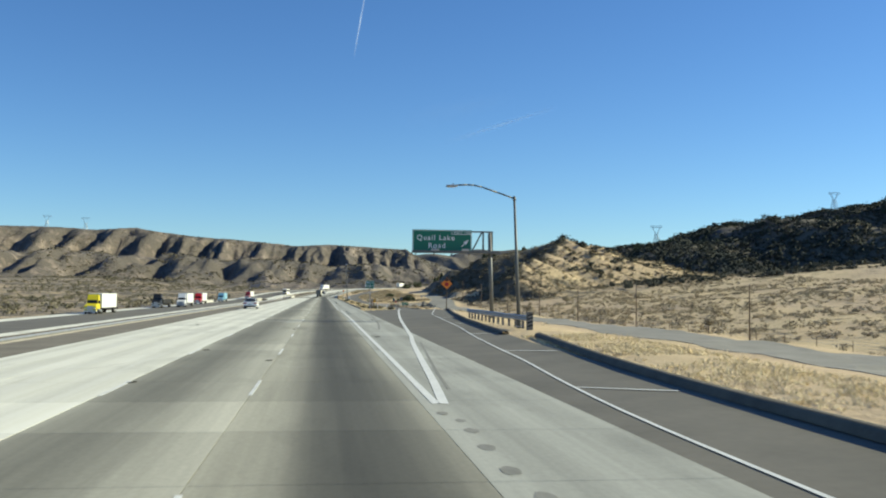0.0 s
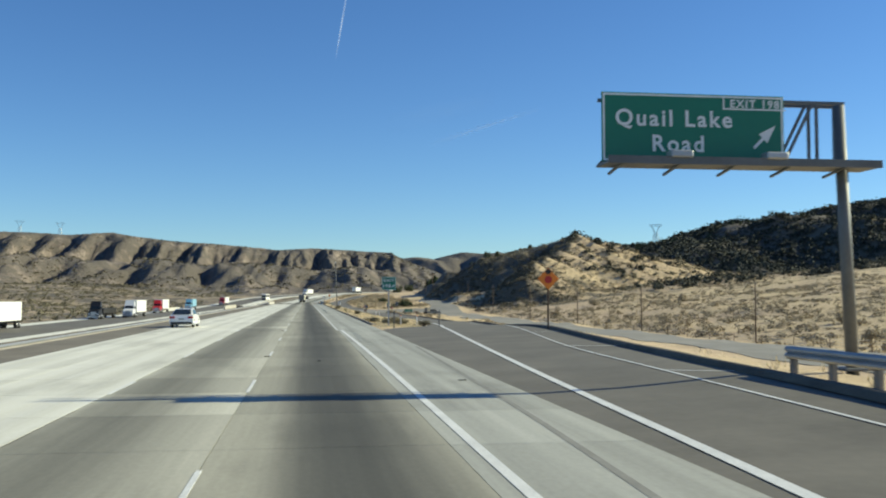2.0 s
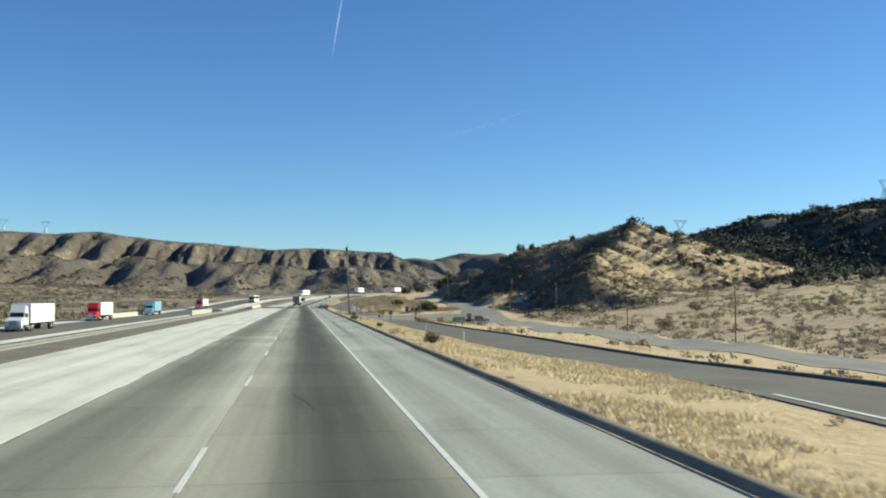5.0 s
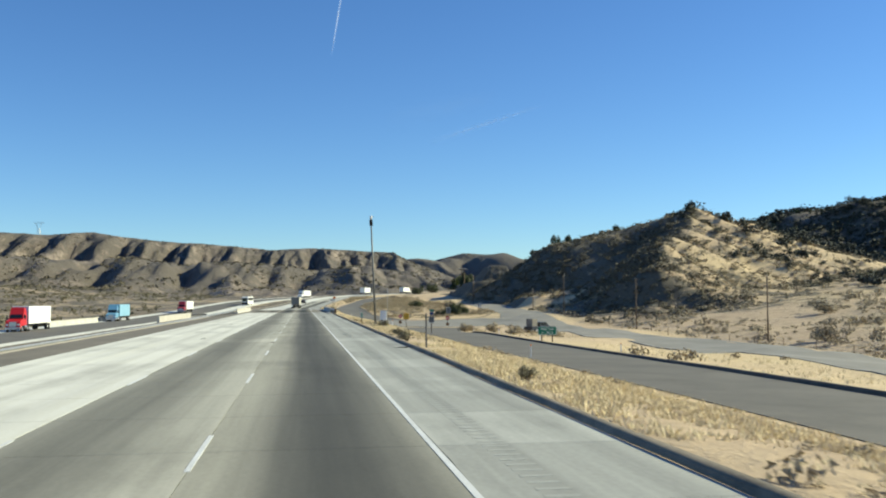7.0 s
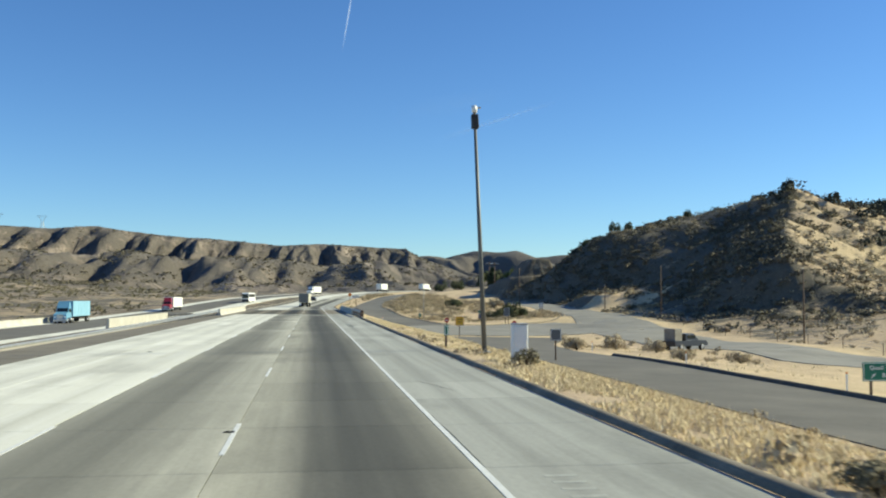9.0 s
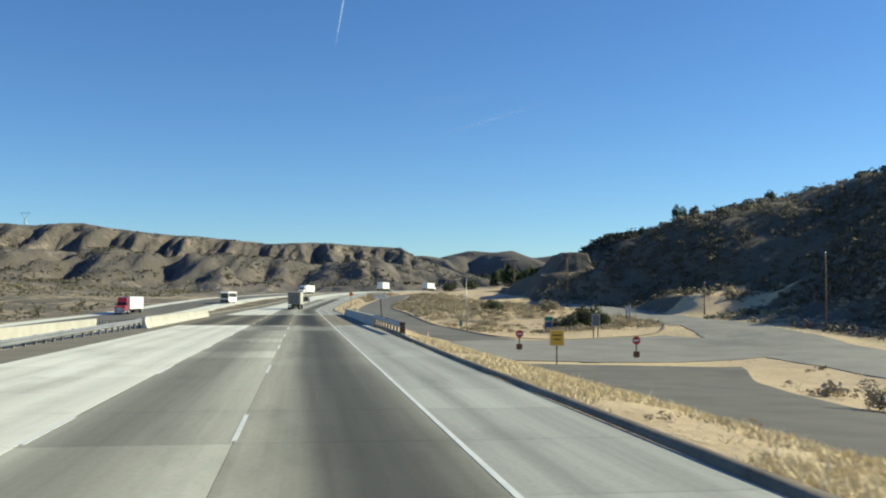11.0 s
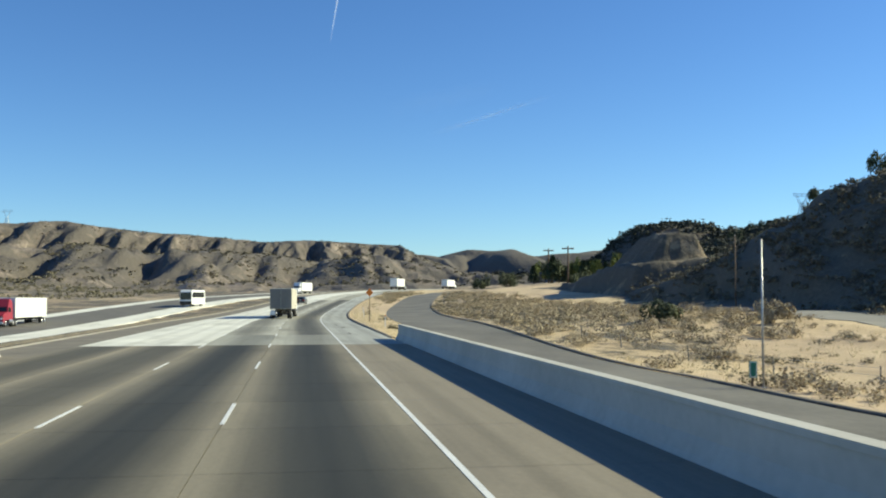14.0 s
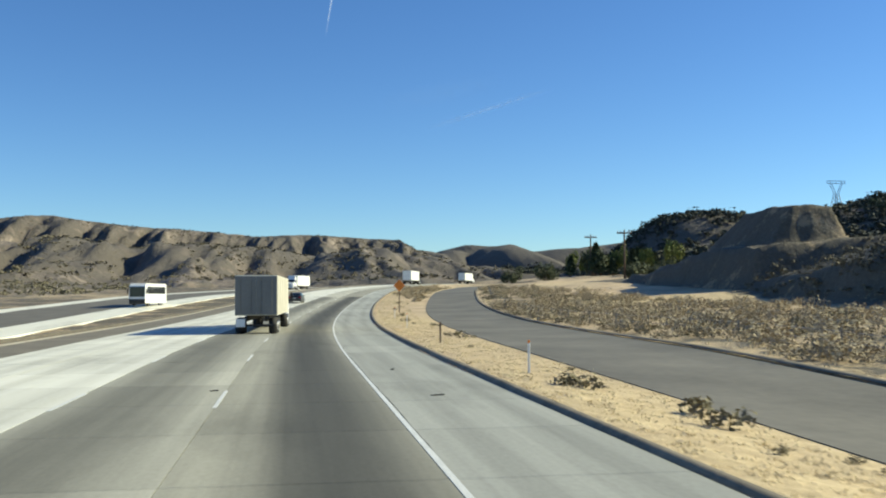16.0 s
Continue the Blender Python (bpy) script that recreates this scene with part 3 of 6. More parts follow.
def main_road():
    for name, (d0, d1, mat) in LANE_EDGES.items():
        road = tagged(new("road_" + name), "concrete motorway lane of joined slabs", "road", kind="structure")
        lay_slabs(road, d0, d1, mat, S_NEAR, S_FAR, M_DECK_LANE if d1 > -4 else M_DECK_PALE)
        far = strip("far_paving", S_FAR - 0.5, 1500, d0, d1, mat, 0, 0, 8.0, 0.3, road)
        far["kind"] = "stuff"
    sh = tagged(new("road_shoulder"), "pale concrete hard shoulder beside the lanes", "road", kind="structure")
    lay_slabs(sh, 2.30, 5.45, M_SHOULDER, S_NEAR, 398.8)
    lay_slabs(sh, 2.30, 5.45, M_SHOULDER, 449.4, S_FAR)
    strip("far_paving", S_FAR - 0.5, 1500, 2.30, 5.45, M_SHOULDER, 0, 0, 8.0, 0.3, sh)["kind"] = "stuff"
    deck = tagged(new("road_bridge_deck"), "brownish concrete shoulder of the bridge deck", "road", kind="structure")
    lay_slabs(deck, 2.30, 5.60, M_DECK, 398.8, 449.4)
    tagged(strip("road_inner_verge", S_NEAR, 1500, -13.7, -10.75, M_DIRT, -0.04, -0.01), "oily brown dirt verge along the inner lane", "verge", kind="structure")
    tagged(strip("sand_edge", S_NEAR, 1500, -14.15, -13.7, M_SAND, -0.02, -0.04), "pale sand strip at the edge of the dirt verge", "verge", kind="structure")
    fall = lambda s: float(np.interp(s, [-400, 470, 600, 2400], [-2.3, -2.3, -1.0, -1.0]))
    for nm, d0, d1, mat, lab in (("road_opposite_inner", -33.3, -27.4, M_PALE, "pale concrete lane of the opposite carriageway"),
                                 ("road_opposite_outer", -45.6, -33.3, M_ASPHALT, "dark asphalt truck lanes of the opposite carriageway"),
                                 ("road_opposite_shoulder", -49.6, -45.6, M_PALE, "pale concrete shoulder of the opposite carriageway")):
        tagged(strip(nm, -150, 1500, d0, d1, mat, 0.02, 0.02, 6.0, 0.3, None, fall), lab, "road", kind="structure")


main_road()


def dash(me, parent, s, d):
    x, y, a = along(s, d)
    o = new("dash", me)
    o.parent = parent
    grade = math.atan((zroad(s + 2) - zroad(s - 2)) / 4)
    o.matrix_basis = Matrix.Translation((x, y, float(zroad(s)))) @ pose(0, 0, 0, math.degrees(grade), 0, -math.degrees(a))


def lane_lines():
    bm = box(bmesh.new(), -0.043, 0.043, -1.83, 1.83, 0.0, 0.006)
    me = bpy.data.meshes.new("dash")
    bm.to_mesh(me)
    bm.free()
    me.materials.append(M_PAINT)
    for d in (-1.41, -4.72):
        line = tagged(new("lane_line"), "broken white lane line painted on concrete", "road marking", kind="structure")
        for k in range(0, 62):
            dash(me, line, -6.42 + 14.63 * k + 1.83 - 14.63, d)


lane_lines()


def painted(name, pts, width, label, material=None, lift=0.012):
    """A painted line along points (x, y) that lies on paving or land."""
    line = [(p.x, p.y, width) for p in curve_points(pts, 2.0)]
    ob = ribbon(name, line, material or M_PAINT, lift, 1, None, 0.004)
    return tagged(ob, label, "road marking", kind="structure")


def road_line(name, s0, s1, d, w, label, material=None):
    return tagged(strip(name, s0, s1, d - w / 2, d + w / 2, material or M_PAINT, 0.007, 0.007, 3.0, 0.005), label, "road marking", kind="structure")


road_line("edge_line", 126.5, 1400, 2.25, 0.10, "white edge line along the hard shoulder")


def flat_line(name, pts, w, label, material=None, lift=0.008):
    """A painted line over the level paving near the exit."""
    line = curve_points(pts, 2.0)
    vs, fs = [], []
    for i, p in enumerate(line):
        q = line[min(i + 1, len(line) - 1)] - line[max(i - 1, 0)]
        q.normalize()
        for o in (-w / 2, w / 2):
            x, y = p.x + q.y * o, p.y - q.x * o
            vs.append((x, y, lift if x < 5.45 else land_at(x, y) + lift - 0.004))
        if i:
            fs.append((2 * i - 2, 2 * i - 1, 2 * i + 1, 2 * i))
    return tagged(mesh_object(name, vs, fs, material or M_PAINT), label, "road marking", kind="structure")


flat_line("edge_line_exit", [(2.62, 20.9), (2.66, 45), (2.69, 70), (2.72, 90), (2.68, 106), (2.56, 126.4)], 0.18, "wide white edge line at the exit")
flat_line("gore_line", [(2.78, 20.9), (3.15, 26), (3.75, 35.5), (4.5, 46.8), (5.0, 53), (5.4, 59.5), (6.0, 69.5), (7.3, 90), (10.0, 126), (11.4, 140), (13.2, 168)], 0.22, "white gore line between road and exit ramp")
flat_line("ramp_edge_line", [(6.0, 5), (6.12, 17), (6.5, 25), (7.1, 33.3), (7.45, 40), (8.15, 51.5), (8.9, 62), (9.4, 71), (10.3, 86), (11.1, 97), (13.1, 113), (15.6, 135), (18.4, 165)], 0.09, "thin white edge line of the exit ramp")
for x0, y0, x1, y1 in ((6.45, 24, 8.3, 21.8), (7.3, 38.6, 9.0, 36.2), (8.25, 53.3, 9.7, 50.5), (9.25, 68.2, 10.4, 66.4), (10.1, 83.5, 11.5, 81.6), (11.0, 97.5, 13.0, 95.5), (13.1, 112.5, 15.0, 110.5)):
    flat_line("shoulder_hatch", [(x0, y0), (x1, y1)], 0.12, "thin white hatch line on the ramp shoulder")

# ---------------------------------------------------------------- side roads
ROAD_LOOK = {"off_ramp": (M_ASPHALT, -0.012, "dark asphalt exit ramp falling away from the road"), "frontage_road": (M_OLD, 0.0, "sun-bleached asphalt frontage road"),
             "cross_road": (M_OLD, 0.02, "sun-bleached asphalt crossing at the ramp foot"), "on_ramp": (M_RAMP, -0.03, "grey asphalt entry ramp climbing to the road")}
for road_name, rows in SIDE_ROADS.items():
    mat, lift, label = ROAD_LOOK[road_name]
    line = [tuple(p) for p in curve_points(rows, 2.5)]
    tagged(ribbon("road_" + road_name, line, mat, lift, 8, None, 0.6), label, "road", kind="structure")


def kerb(name, pts, label, width=0.32, height=0.10, material=None):
    """A low rounded asphalt dike along points."""
    line = curve_points(pts, 2.5)
    prof = [(-0.5, -0.2), (-0.36, 0.6), (-0.16, 0.96), (0.2, 1.0), (0.42, 0.6), (0.5, -0.1)]
    vs, fs = [], []
    for i, p in enumerate(line):
        q = line[min(i + 1, len(line) - 1)] - line[max(i - 1, 0)]
        q.normalize()
        z = land_at(p.x, p.y)
        for o, h in prof:
            j = random.uniform(-0.014, 0.014)
            vs.append((p.x + q.y * o * width, p.y - q.x * o * width, z + h * height + 0.02 + j))
        if i:
            a = 6 * (i - 1)
            fs += [(a + c, a + c + 1, a + c + 7, a + c + 6) for c in range(5)]
    return tagged(mesh_object(name, vs, fs, material or M_DIKE, None, "", True), label, "kerb", kind="structure")


kerb("kerb_road", [(5.64, y) for y in range(138, 366, 12)] + [(5.78, 370), (6.1, 378), (6.15, 390), (6.05, 399)], "low dusty brown asphalt kerb beside the shoulder", 0.34, 0.105)
kerb("kerb_road_far", [along(s, 5.64)[:2] for s in range(457, 760, 12)], "low dusty brown asphalt kerb beside the shoulder", 0.34, 0.105)
kerb("kerb_median", [along(s, -14.45)[:2] for s in range(-14, 388, 12)], "ragged black asphalt kerb along the median", 0.4, 0.16, M_TARRED)
kerb("kerb_median_far", [along(s, -14.45)[:2] for s in range(443, 760, 12)], "ragged black asphalt kerb along the median", 0.4, 0.16, M_TARRED)
kerb("kerb_ramp_near", [(8.4, -12), (8.6, 12), (8.85, 24), (9.35, 33), (9.95, 40), (10.35, 45.5)], "low black asphalt kerb beside the ramp", 0.4, 0.16, M_TARRED)
kerb("kerb_ramp", [(9.55, 49.6), (9.75, 54), (10.15, 62), (10.75, 72), (12.0, 85), (13.6, 101), (15.4, 118), (17.6, 140), (20.1, 170), (22.1, 200), (23.1, 240), (23.3, 330)], "low black asphalt kerb beside the ramp", 0.4, 0.16, M_TARRED)
kerb("kerb_on_ramp", [(50.8, 458), (49.4, 444), (44.8, 431.5), (41, 427.5), (34, 424.2), (28.9, 424), (24.4, 425.5), (21.2, 434), (19.5, 455), (18.4, 478), (18.2, 503), (21.1, 546), (26.2, 590), (34.9, 640)], "low ragged brown kerb beside the entry ramp", 0.4, 0.07, M_DIKE)


# ---------------------------------------------------------------- bridge walls
def parapet(name, x, s0, s1, face, z0=-0.6, height=0.85):
    """A concrete bridge barrier with a sloped foot and a coping."""
    prof = [(0, z0), (0, height - 0.85), (0.06, height - 0.77), (0.16, height - 0.52), (0.2, height - 0.1), (0.16, height - 0.1), (0.16, height), (0.46, height), (0.46, z0)]
    rows = [s0 + (s1 - s0) * k / 20 for k in range(21)]
    vs, fs = [], []
    k = len(prof)
    for i, s in enumerate(rows):
        for o, h in prof:
            vs.append((x + face * o, s, h))
        if i:
            a = (i - 1) * k
            for c in range(k):
                q = (a + c, a + (c + 1) % k, a + k + (c + 1) % k, a + k + c)
                fs.append(q if face < 0 else q[::-1])
    fs += [tuple(range(k)), tuple(range((len(rows) - 1) * k, len(rows) * k))[::-1]]
    return tagged(mesh_object(name, vs, fs, M_WALL), "cream concrete bridge parapet with a coping", "parapet", kind="structure")


parapet("wall_bridge_right", 5.62, 399, 456, 1)
parapet("wall_bridge_left", -12.1, 391, 441.5, -1)
parapet("wall_opposite_bridge", -47.6, 392, 448, -1, -3.0, -1.25)
parapet("wall_opposite_median", -27.6, 393, 447, 1, -3.4, -0.45)
# ---------------------------------------------------------------- things: signs and posts
def word_mesh(words, size):
    """Raised lettering in the built-in font, centred on its line."""
    cu = bpy.data.curves.new("lettering", "FONT")
    cu.body, cu.size, cu.extrude, cu.align_x, cu.align_y = words, size, 0.006, "CENTER", "CENTER"
    cu.space_character = 1.22
    cu.resolution_u = 3
    cu.offset = 0.02 * size
    tmp = bpy.data.objects.new("lettering", cu)
    scene.collection.objects.link(tmp)
    me = bpy.data.meshes.new_from_object(tmp.evaluated_get(bpy.context.evaluated_depsgraph_get()))
    bpy.data.objects.remove(tmp)
    bpy.data.curves.remove(cu)
    xs = [v.co.x for v in me.vertices]
    return me, min(xs), max(xs)


def text_part(words, size, parent, x, y, z, material):
    """A line of lettering that faces -y; each of its words is a part."""
    whole, lo, hi = word_mesh(words, size)
    pieces = words.split(" ")
    for k, wd in enumerate(pieces):
        me, a, b = word_mesh(wd, size) if len(pieces) > 1 else (whole, lo, hi)
        _, pa, pb = word_mesh(" ".join(pieces[:k + 1]), size)
        shift = lo + (pb - pa) - b
        me.materials.clear()
        me.materials.append(material)
        ob = new("lettering", me)
        ob.parent = parent
        ob.matrix_basis = pose(x + shift, y, z, 90, 0, 0)


def arrow_mesh(size):
    """An arrow that points up and to the right, facing -y, about the origin."""
    bm = bmesh.new()
    k = size / 2
    shape = [(-0.75, -0.9), (-0.05, -0.2), (0.2, -0.45), (0.85, 0.85), (-0.45, 0.2), (-0.2, -0.05), (-0.9, -0.75)]
    front = [bm.verts.new((a * k, 0, b * k)) for a, b in shape]
    back = [bm.verts.new((a * k, 0.012, b * k)) for a, b in shape]
    bm.faces.new(front)
    bm.faces.new(back[::-1])
    for i in range(len(shape)):
        j = (i + 1) % len(shape)
        bm.faces.new((front[j], front[i], back[i], back[j]))
    bmesh.ops.recalc_face_normals(bm, faces=bm.faces)
    return bm


def panel(parent, name, x0, x1, z0, z1, y, face, rim=0.05, thick=0.05):
    """A sign panel in the x-z plane with a white border, facing -y."""
    p = part(name, box(bmesh.new(), x0, x1, y, y + thick, z0, z1, 0.015), face, parent)
    bm = bmesh.new()
    for a, b, c, d in ((x0 + 0.03, x1 - 0.03, z1 - 0.03 - rim, z1 - 0.03), (x0 + 0.03, x1 - 0.03, z0 + 0.03, z0 + 0.03 + rim),
                       (x0 + 0.03, x0 + 0.03 + rim, z0 + 0.03 + rim, z1 - 0.03 - rim), (x1 - 0.03 - rim, x1 - 0.03, z0 + 0.03 + rim, z1 - 0.03 - rim)):
        box(bm, a, b, y - 0.006, y, c, d)
    part("border", bm, M_WHITE, p)
    return p


def overhead_sign():
    g = tagged(thing("overhead_sign", 14.05, 80.7, land_at(13.8, 80.7)), "green overhead exit sign on a cantilevered steel truss", "road sign")
    z0 = 0.15 - land_at(13.8, 80.7)
    bm = bar(bmesh.new(), (0.26, 0, -0.3), (0, 0, 7.3 + z0), 0.17, 0.15, 14)
    part("post", bm, M_POLE, g, "", True)
    part("base_plate", box(bmesh.new(), -0.15, 0.65, -0.4, 0.4, 0.0, 0.08, 0.02), M_POLE, g)
    low, high = 5.68 + z0, 7.42 + z0
    bm = bmesh.new()
    for zz in (low, high):
        beam(bm, (-6.4, 0.33, zz), (0.35, 0.33, zz), 0.09, 0.09)
        beam(bm, (-6.4, 0.75, zz), (0.35, 0.75, zz), 0.09, 0.09)
    part("chord_frame", bm, M_POLE, g)
    for a, b in ((-1.45, -0.55), (-0.45, -0.45), (0.3, 0.3), (-3.2, -1.55), (-4.8, -3.2), (-6.4, -4.8)):
        bm = bmesh.new()
        for yy in (0.33, 0.75):
            beam(bm, (a, yy, low), (b, yy, high), 0.07, 0.07)
        part("truss_strut", bm, M_POLE, g)
    bm = bmesh.new()
    box(bm, -6.6, 0.75, -0.75, 0.3, low - 0.12, low - 0.06)
    box(bm, -6.6, 0.75, -0.78, -0.72, low - 0.14, low + 0.06)
    for k in range(5):
        beam(bm, (-6.2 + 1.5 * k, -0.75, low - 0.1), (-6.2 + 1.5 * k, 0.5, low - 0.25), 0.06, 0.06)
    part("walkway", bm, M_POLE, g, "grey steel maintenance walkway")
    p = panel(g, "sign_panel", -6.5, -1.5, low + 0.02, high + 0.1, 0.1, M_GREEN)
    text_part("Quail Lake", 0.60, p, -4.55, 0.085, low + 1.16, M_WHITE)
    text_part("Road", 0.60, p, -4.45, 0.085, low + 0.5, M_WHITE)
    bm = bmesh.new()
    for a, b, c, d in ((-3.2, -1.45, low + 1.45, low + 1.49), (-3.2, -3.16, low + 1.49, high + 0.04)):
        box(bm, a, b, 0.088, 0.1, c, d)
    part("tab_border", bm, M_WHITE, p)
    text_part("EXIT 198", 0.30, p, -2.32, 0.085, low + 1.6, M_WHITE)
    a = part("arrow", arrow_mesh(0.72), M_WHITE, p)
    a.matrix_basis = pose(-2.05, 0.085, low + 0.75)
    for xx in (-4.7, -2.15):
        bm = box(bmesh.new(), xx - 0.3, xx + 0.3, -0.85, -0.45, low + 0.02, low + 0.22, 0.05)
        part("floodlight", bm, M_STEEL, g, "pale metal sign floodlight")


overhead_sign()


def street_lamp():
    x, y = 11.66, 56.4
    z = land_at(x, y)
    g = tagged(thing("street_lamp", x, y, z), "tall galvanised street lamp with a curved arm", "street lamp")
    part("pole", bar(bmesh.new(), (0, 0, -0.3), (0, 0, 8.12 - z), 0.12, 0.065, 12), M_POLE, g, "", True)
    part("collar", bar(bmesh.new(), (0, 0, 7.86 - z), (0, 0, 8.04 - z), 0.1, 0.1, 12), M_POLE, g, "", True)
    bm = bmesh.new()
    pts = [Vector(v) for v in ((0, 0, 7.98 - z), (-1.0, 0.1, 8.38 - z), (-1.9, 0.2, 8.73 - z), (-2.35, 0.25, 8.85 - z), (-2.75, 0.3, 8.89 - z), (-3.35, 0.38, 8.89 - z))]
    for a, b in zip(pts, pts[1:]):
        bar(bm, a, b, 0.048, 0.045, 8)
    part("arm", bm, M_POLE, g, "", True)
    head = part("lamp_head", box(bmesh.new(), -3.98, -3.3, 0.26, 0.52, 8.79 - z, 8.92 - z, 0.045), M_STEEL, g, "flat grey lamp head")
    part("lens", box(bmesh.new(), -3.9, -3.45, 0.3, 0.48, 8.765 - z, 8.79 - z, 0.01), M_WHITE, head)
    part("light_sensor", bar(bmesh.new(), (-3.55, 0.39, 8.91 - z), (-3.55, 0.39, 9.0 - z), 0.03, 0.03, 8), M_BLACK, head)
    part("base_plate", box(bmesh.new(), -0.22, 0.22, -0.22, 0.22, 0, 0.06, 0.01), M_STEEL, g)
    g.matrix_basis = pose(x, y, z, 0, -2.5, 0)


street_lamp()


M_BLOCK = plain("stained timber block", (0.12, 0.055, 0.028), (0.24, 0.12, 0.06), 9, 0.9, 0, 0.4, 0.01)


def guard_rail(name, pts, label, face=1, lift=0.0, tall=0.76, waves=2):
    """A corrugated rail on posts with blocks along points (x, y, ground height)."""
    g = tagged(thing(name, *pts[0]), label, "guard rail")
    o = Vector(pts[0])
    prof, h = [(0.0, 0.73 - 0.155 * waves)], 0.73 - 0.155 * waves
    for _ in range(waves):
        prof += [(-0.07, h + 0.05), (-0.07, h + 0.1), (0.0, h + 0.155)]
        h += 0.155
    n = len(prof)
    line = [Vector(p) for p in curve_points(pts, 1.9)]
    vs, fs = [], []
    for i, p in enumerate(line):
        q = line[min(i + 1, len(line) - 1)] - line[max(i - 1, 0)]
        q = Vector((q.x, q.y)).normalized()
        for off in (0.0, 0.012):
            for a, h in prof:
                vs.append((p.x - o.x + face * q.y * (a + off), p.y - o.y - face * q.x * (a + off), p.z - o.z + h + lift))
        if i:
            a = 2 * n * (i - 1)
            for c in range(n - 1):
                fs.append((a + c, a + c + 1, a + c + 2 * n + 1, a + c + 2 * n))
                fs.append((a + n + c, a + 3 * n + c, a + 3 * n + 1 + c, a + n + 1 + c))
    mesh_object("rail", vs, fs, M_STEEL, g, "galvanised corrugated steel rail")
    meshes = []
    for x0, x1, z0, z1, w in ((0.02, 0.12, 0.38, tall - 0.03, 0.075), (0.123, 0.25, -0.35, tall, 0.1)):
        bm = box(bmesh.new(), min(x0 * face, x1 * face), max(x0 * face, x1 * face), -w, w, z0 + (lift if z0 > 0 else 0), z1 + lift, 0.01)
        me = bpy.data.meshes.new("post")
        bm.to_mesh(me)
        bm.free()
        me.materials.append(M_GREY_WOOD)
        meshes.append(me)
    for p in line:
        at = pose(p.x - o.x, p.y - o.y, p.z - o.z + random.uniform(0.0, 0.05))
        for kind, me in zip(("spacer_block", "post"), meshes):
            po = new(kind, me)
            po.parent = g
            po.matrix_basis = at
    return g


def on_land(x, y):
    return (x, y, land_at(x, y))


guard_rail("guard_rail", [on_land(x, y) for x, y in ((11.55, 53.6), (11.55, 62), (11.85, 72), (12.1, 80))], "steel guard rail on weathered posts beside the ramp", 1, 0.0, 0.7)
guard_rail("guard_rail", [(6.08, 376.8, -0.12), (5.97, 388, -0.05), (5.85, 399.0, 0.0)], "ribbed steel guard rail on greyed wooden posts before the bridge", lift=0.16)
guard_rail("guard_rail", [(-14.2, -14, -0.6), (-14.2, 150, -0.6), (-14.2, 290, -0.6), (-13.95, 335, -0.48), (-13.3, 370, -0.22), (-12.55, 391.2, 0.0)], "long pale steel guard rail along the median", -1, 0.0, 0.68)
guard_rail("guard_rail", [(-27.3, y, -1.6 - 0.009 * (y - 447)) for y in (447.3, 455, 465, 475, 486)], "steel guard rail with dark posts past the median wall")

def end_block(x, y, z, wood=M_BLOCK, label="thick reddish-brown timber block at the rail's end"):
    """A thick timber block that closes the rail."""
    g = tagged(thing("rail_end_post", x, y, z), label, "post")
    part("block", box(bmesh.new(), -0.17, 0.17, -0.13, 0.13, -0.3, 0.93, 0.02), wood, g)
    for k in range(4):
        bm = bmesh.new()
        zz = 0.08 + 0.2 * k
        vs = [bm.verts.new(v) for v in ((-0.165, -0.137, zz), (0.165, -0.137, zz + 0.1), (0.165, -0.137, zz + 0.19), (-0.165, -0.137, zz + 0.09))]
        f = bm.faces.new(vs)
        r = bmesh.ops.extrude_face_region(bm, geom=[f])
        bmesh.ops.translate(bm, vec=(0, 0.006, 0), verts=[v for v in r["geom"] if isinstance(v, bmesh.types.BMVert)])
        part("stripe", bm, M_BLACK, g, "black slanting stripe")
    for zz in (0.5, 0.64):
        part("bolt", bar(bmesh.new(), (0, -0.15, zz), (0, -0.12, zz), 0.025, 0.025, 8), M_STEEL, g)


def post_sign(name, x, y, label, w, h, bottom, face, words=(), posts=1, z=None, arrow=None, bars=(), turn=0.0, post_mat=None):
    z = land_at(x, y) if z is None else z
    g = tagged(thing(name, x, y, z, turn), label, "road sign")
    gap = 0.0 if posts == 1 else w * 0.28
    for px in ((0,) if posts == 1 else (-gap, gap)):
        part("post", box(bmesh.new(), px - 0.05, px + 0.05, 0.03, 0.12, -0.4, bottom + h * 0.9, 0.008), post_mat or M_WOOD, g)
    p = panel(g, "sign_panel", -w / 2, w / 2, bottom, bottom + h, -0.03, face, 0.03)
    for wd, size, px, pz in words:
        text_part(wd, size, p, px, -0.042, bottom + pz, M_WHITE if face is not M_WHITE else M_BLACK)
    if arrow:
        a = part("arrow", arrow_mesh(arrow[0]), M_WHITE, p)
        a.matrix_basis = pose(arrow[1], -0.045, bottom + arrow[2])
    for bx, bz, bw, bh in bars:
        part("text_bar", box(bmesh.new(), bx - bw / 2, bx + bw / 2, -0.042, -0.03, bottom + bz - bh / 2, bottom + bz + bh / 2), M_BLACK, p)
    return g


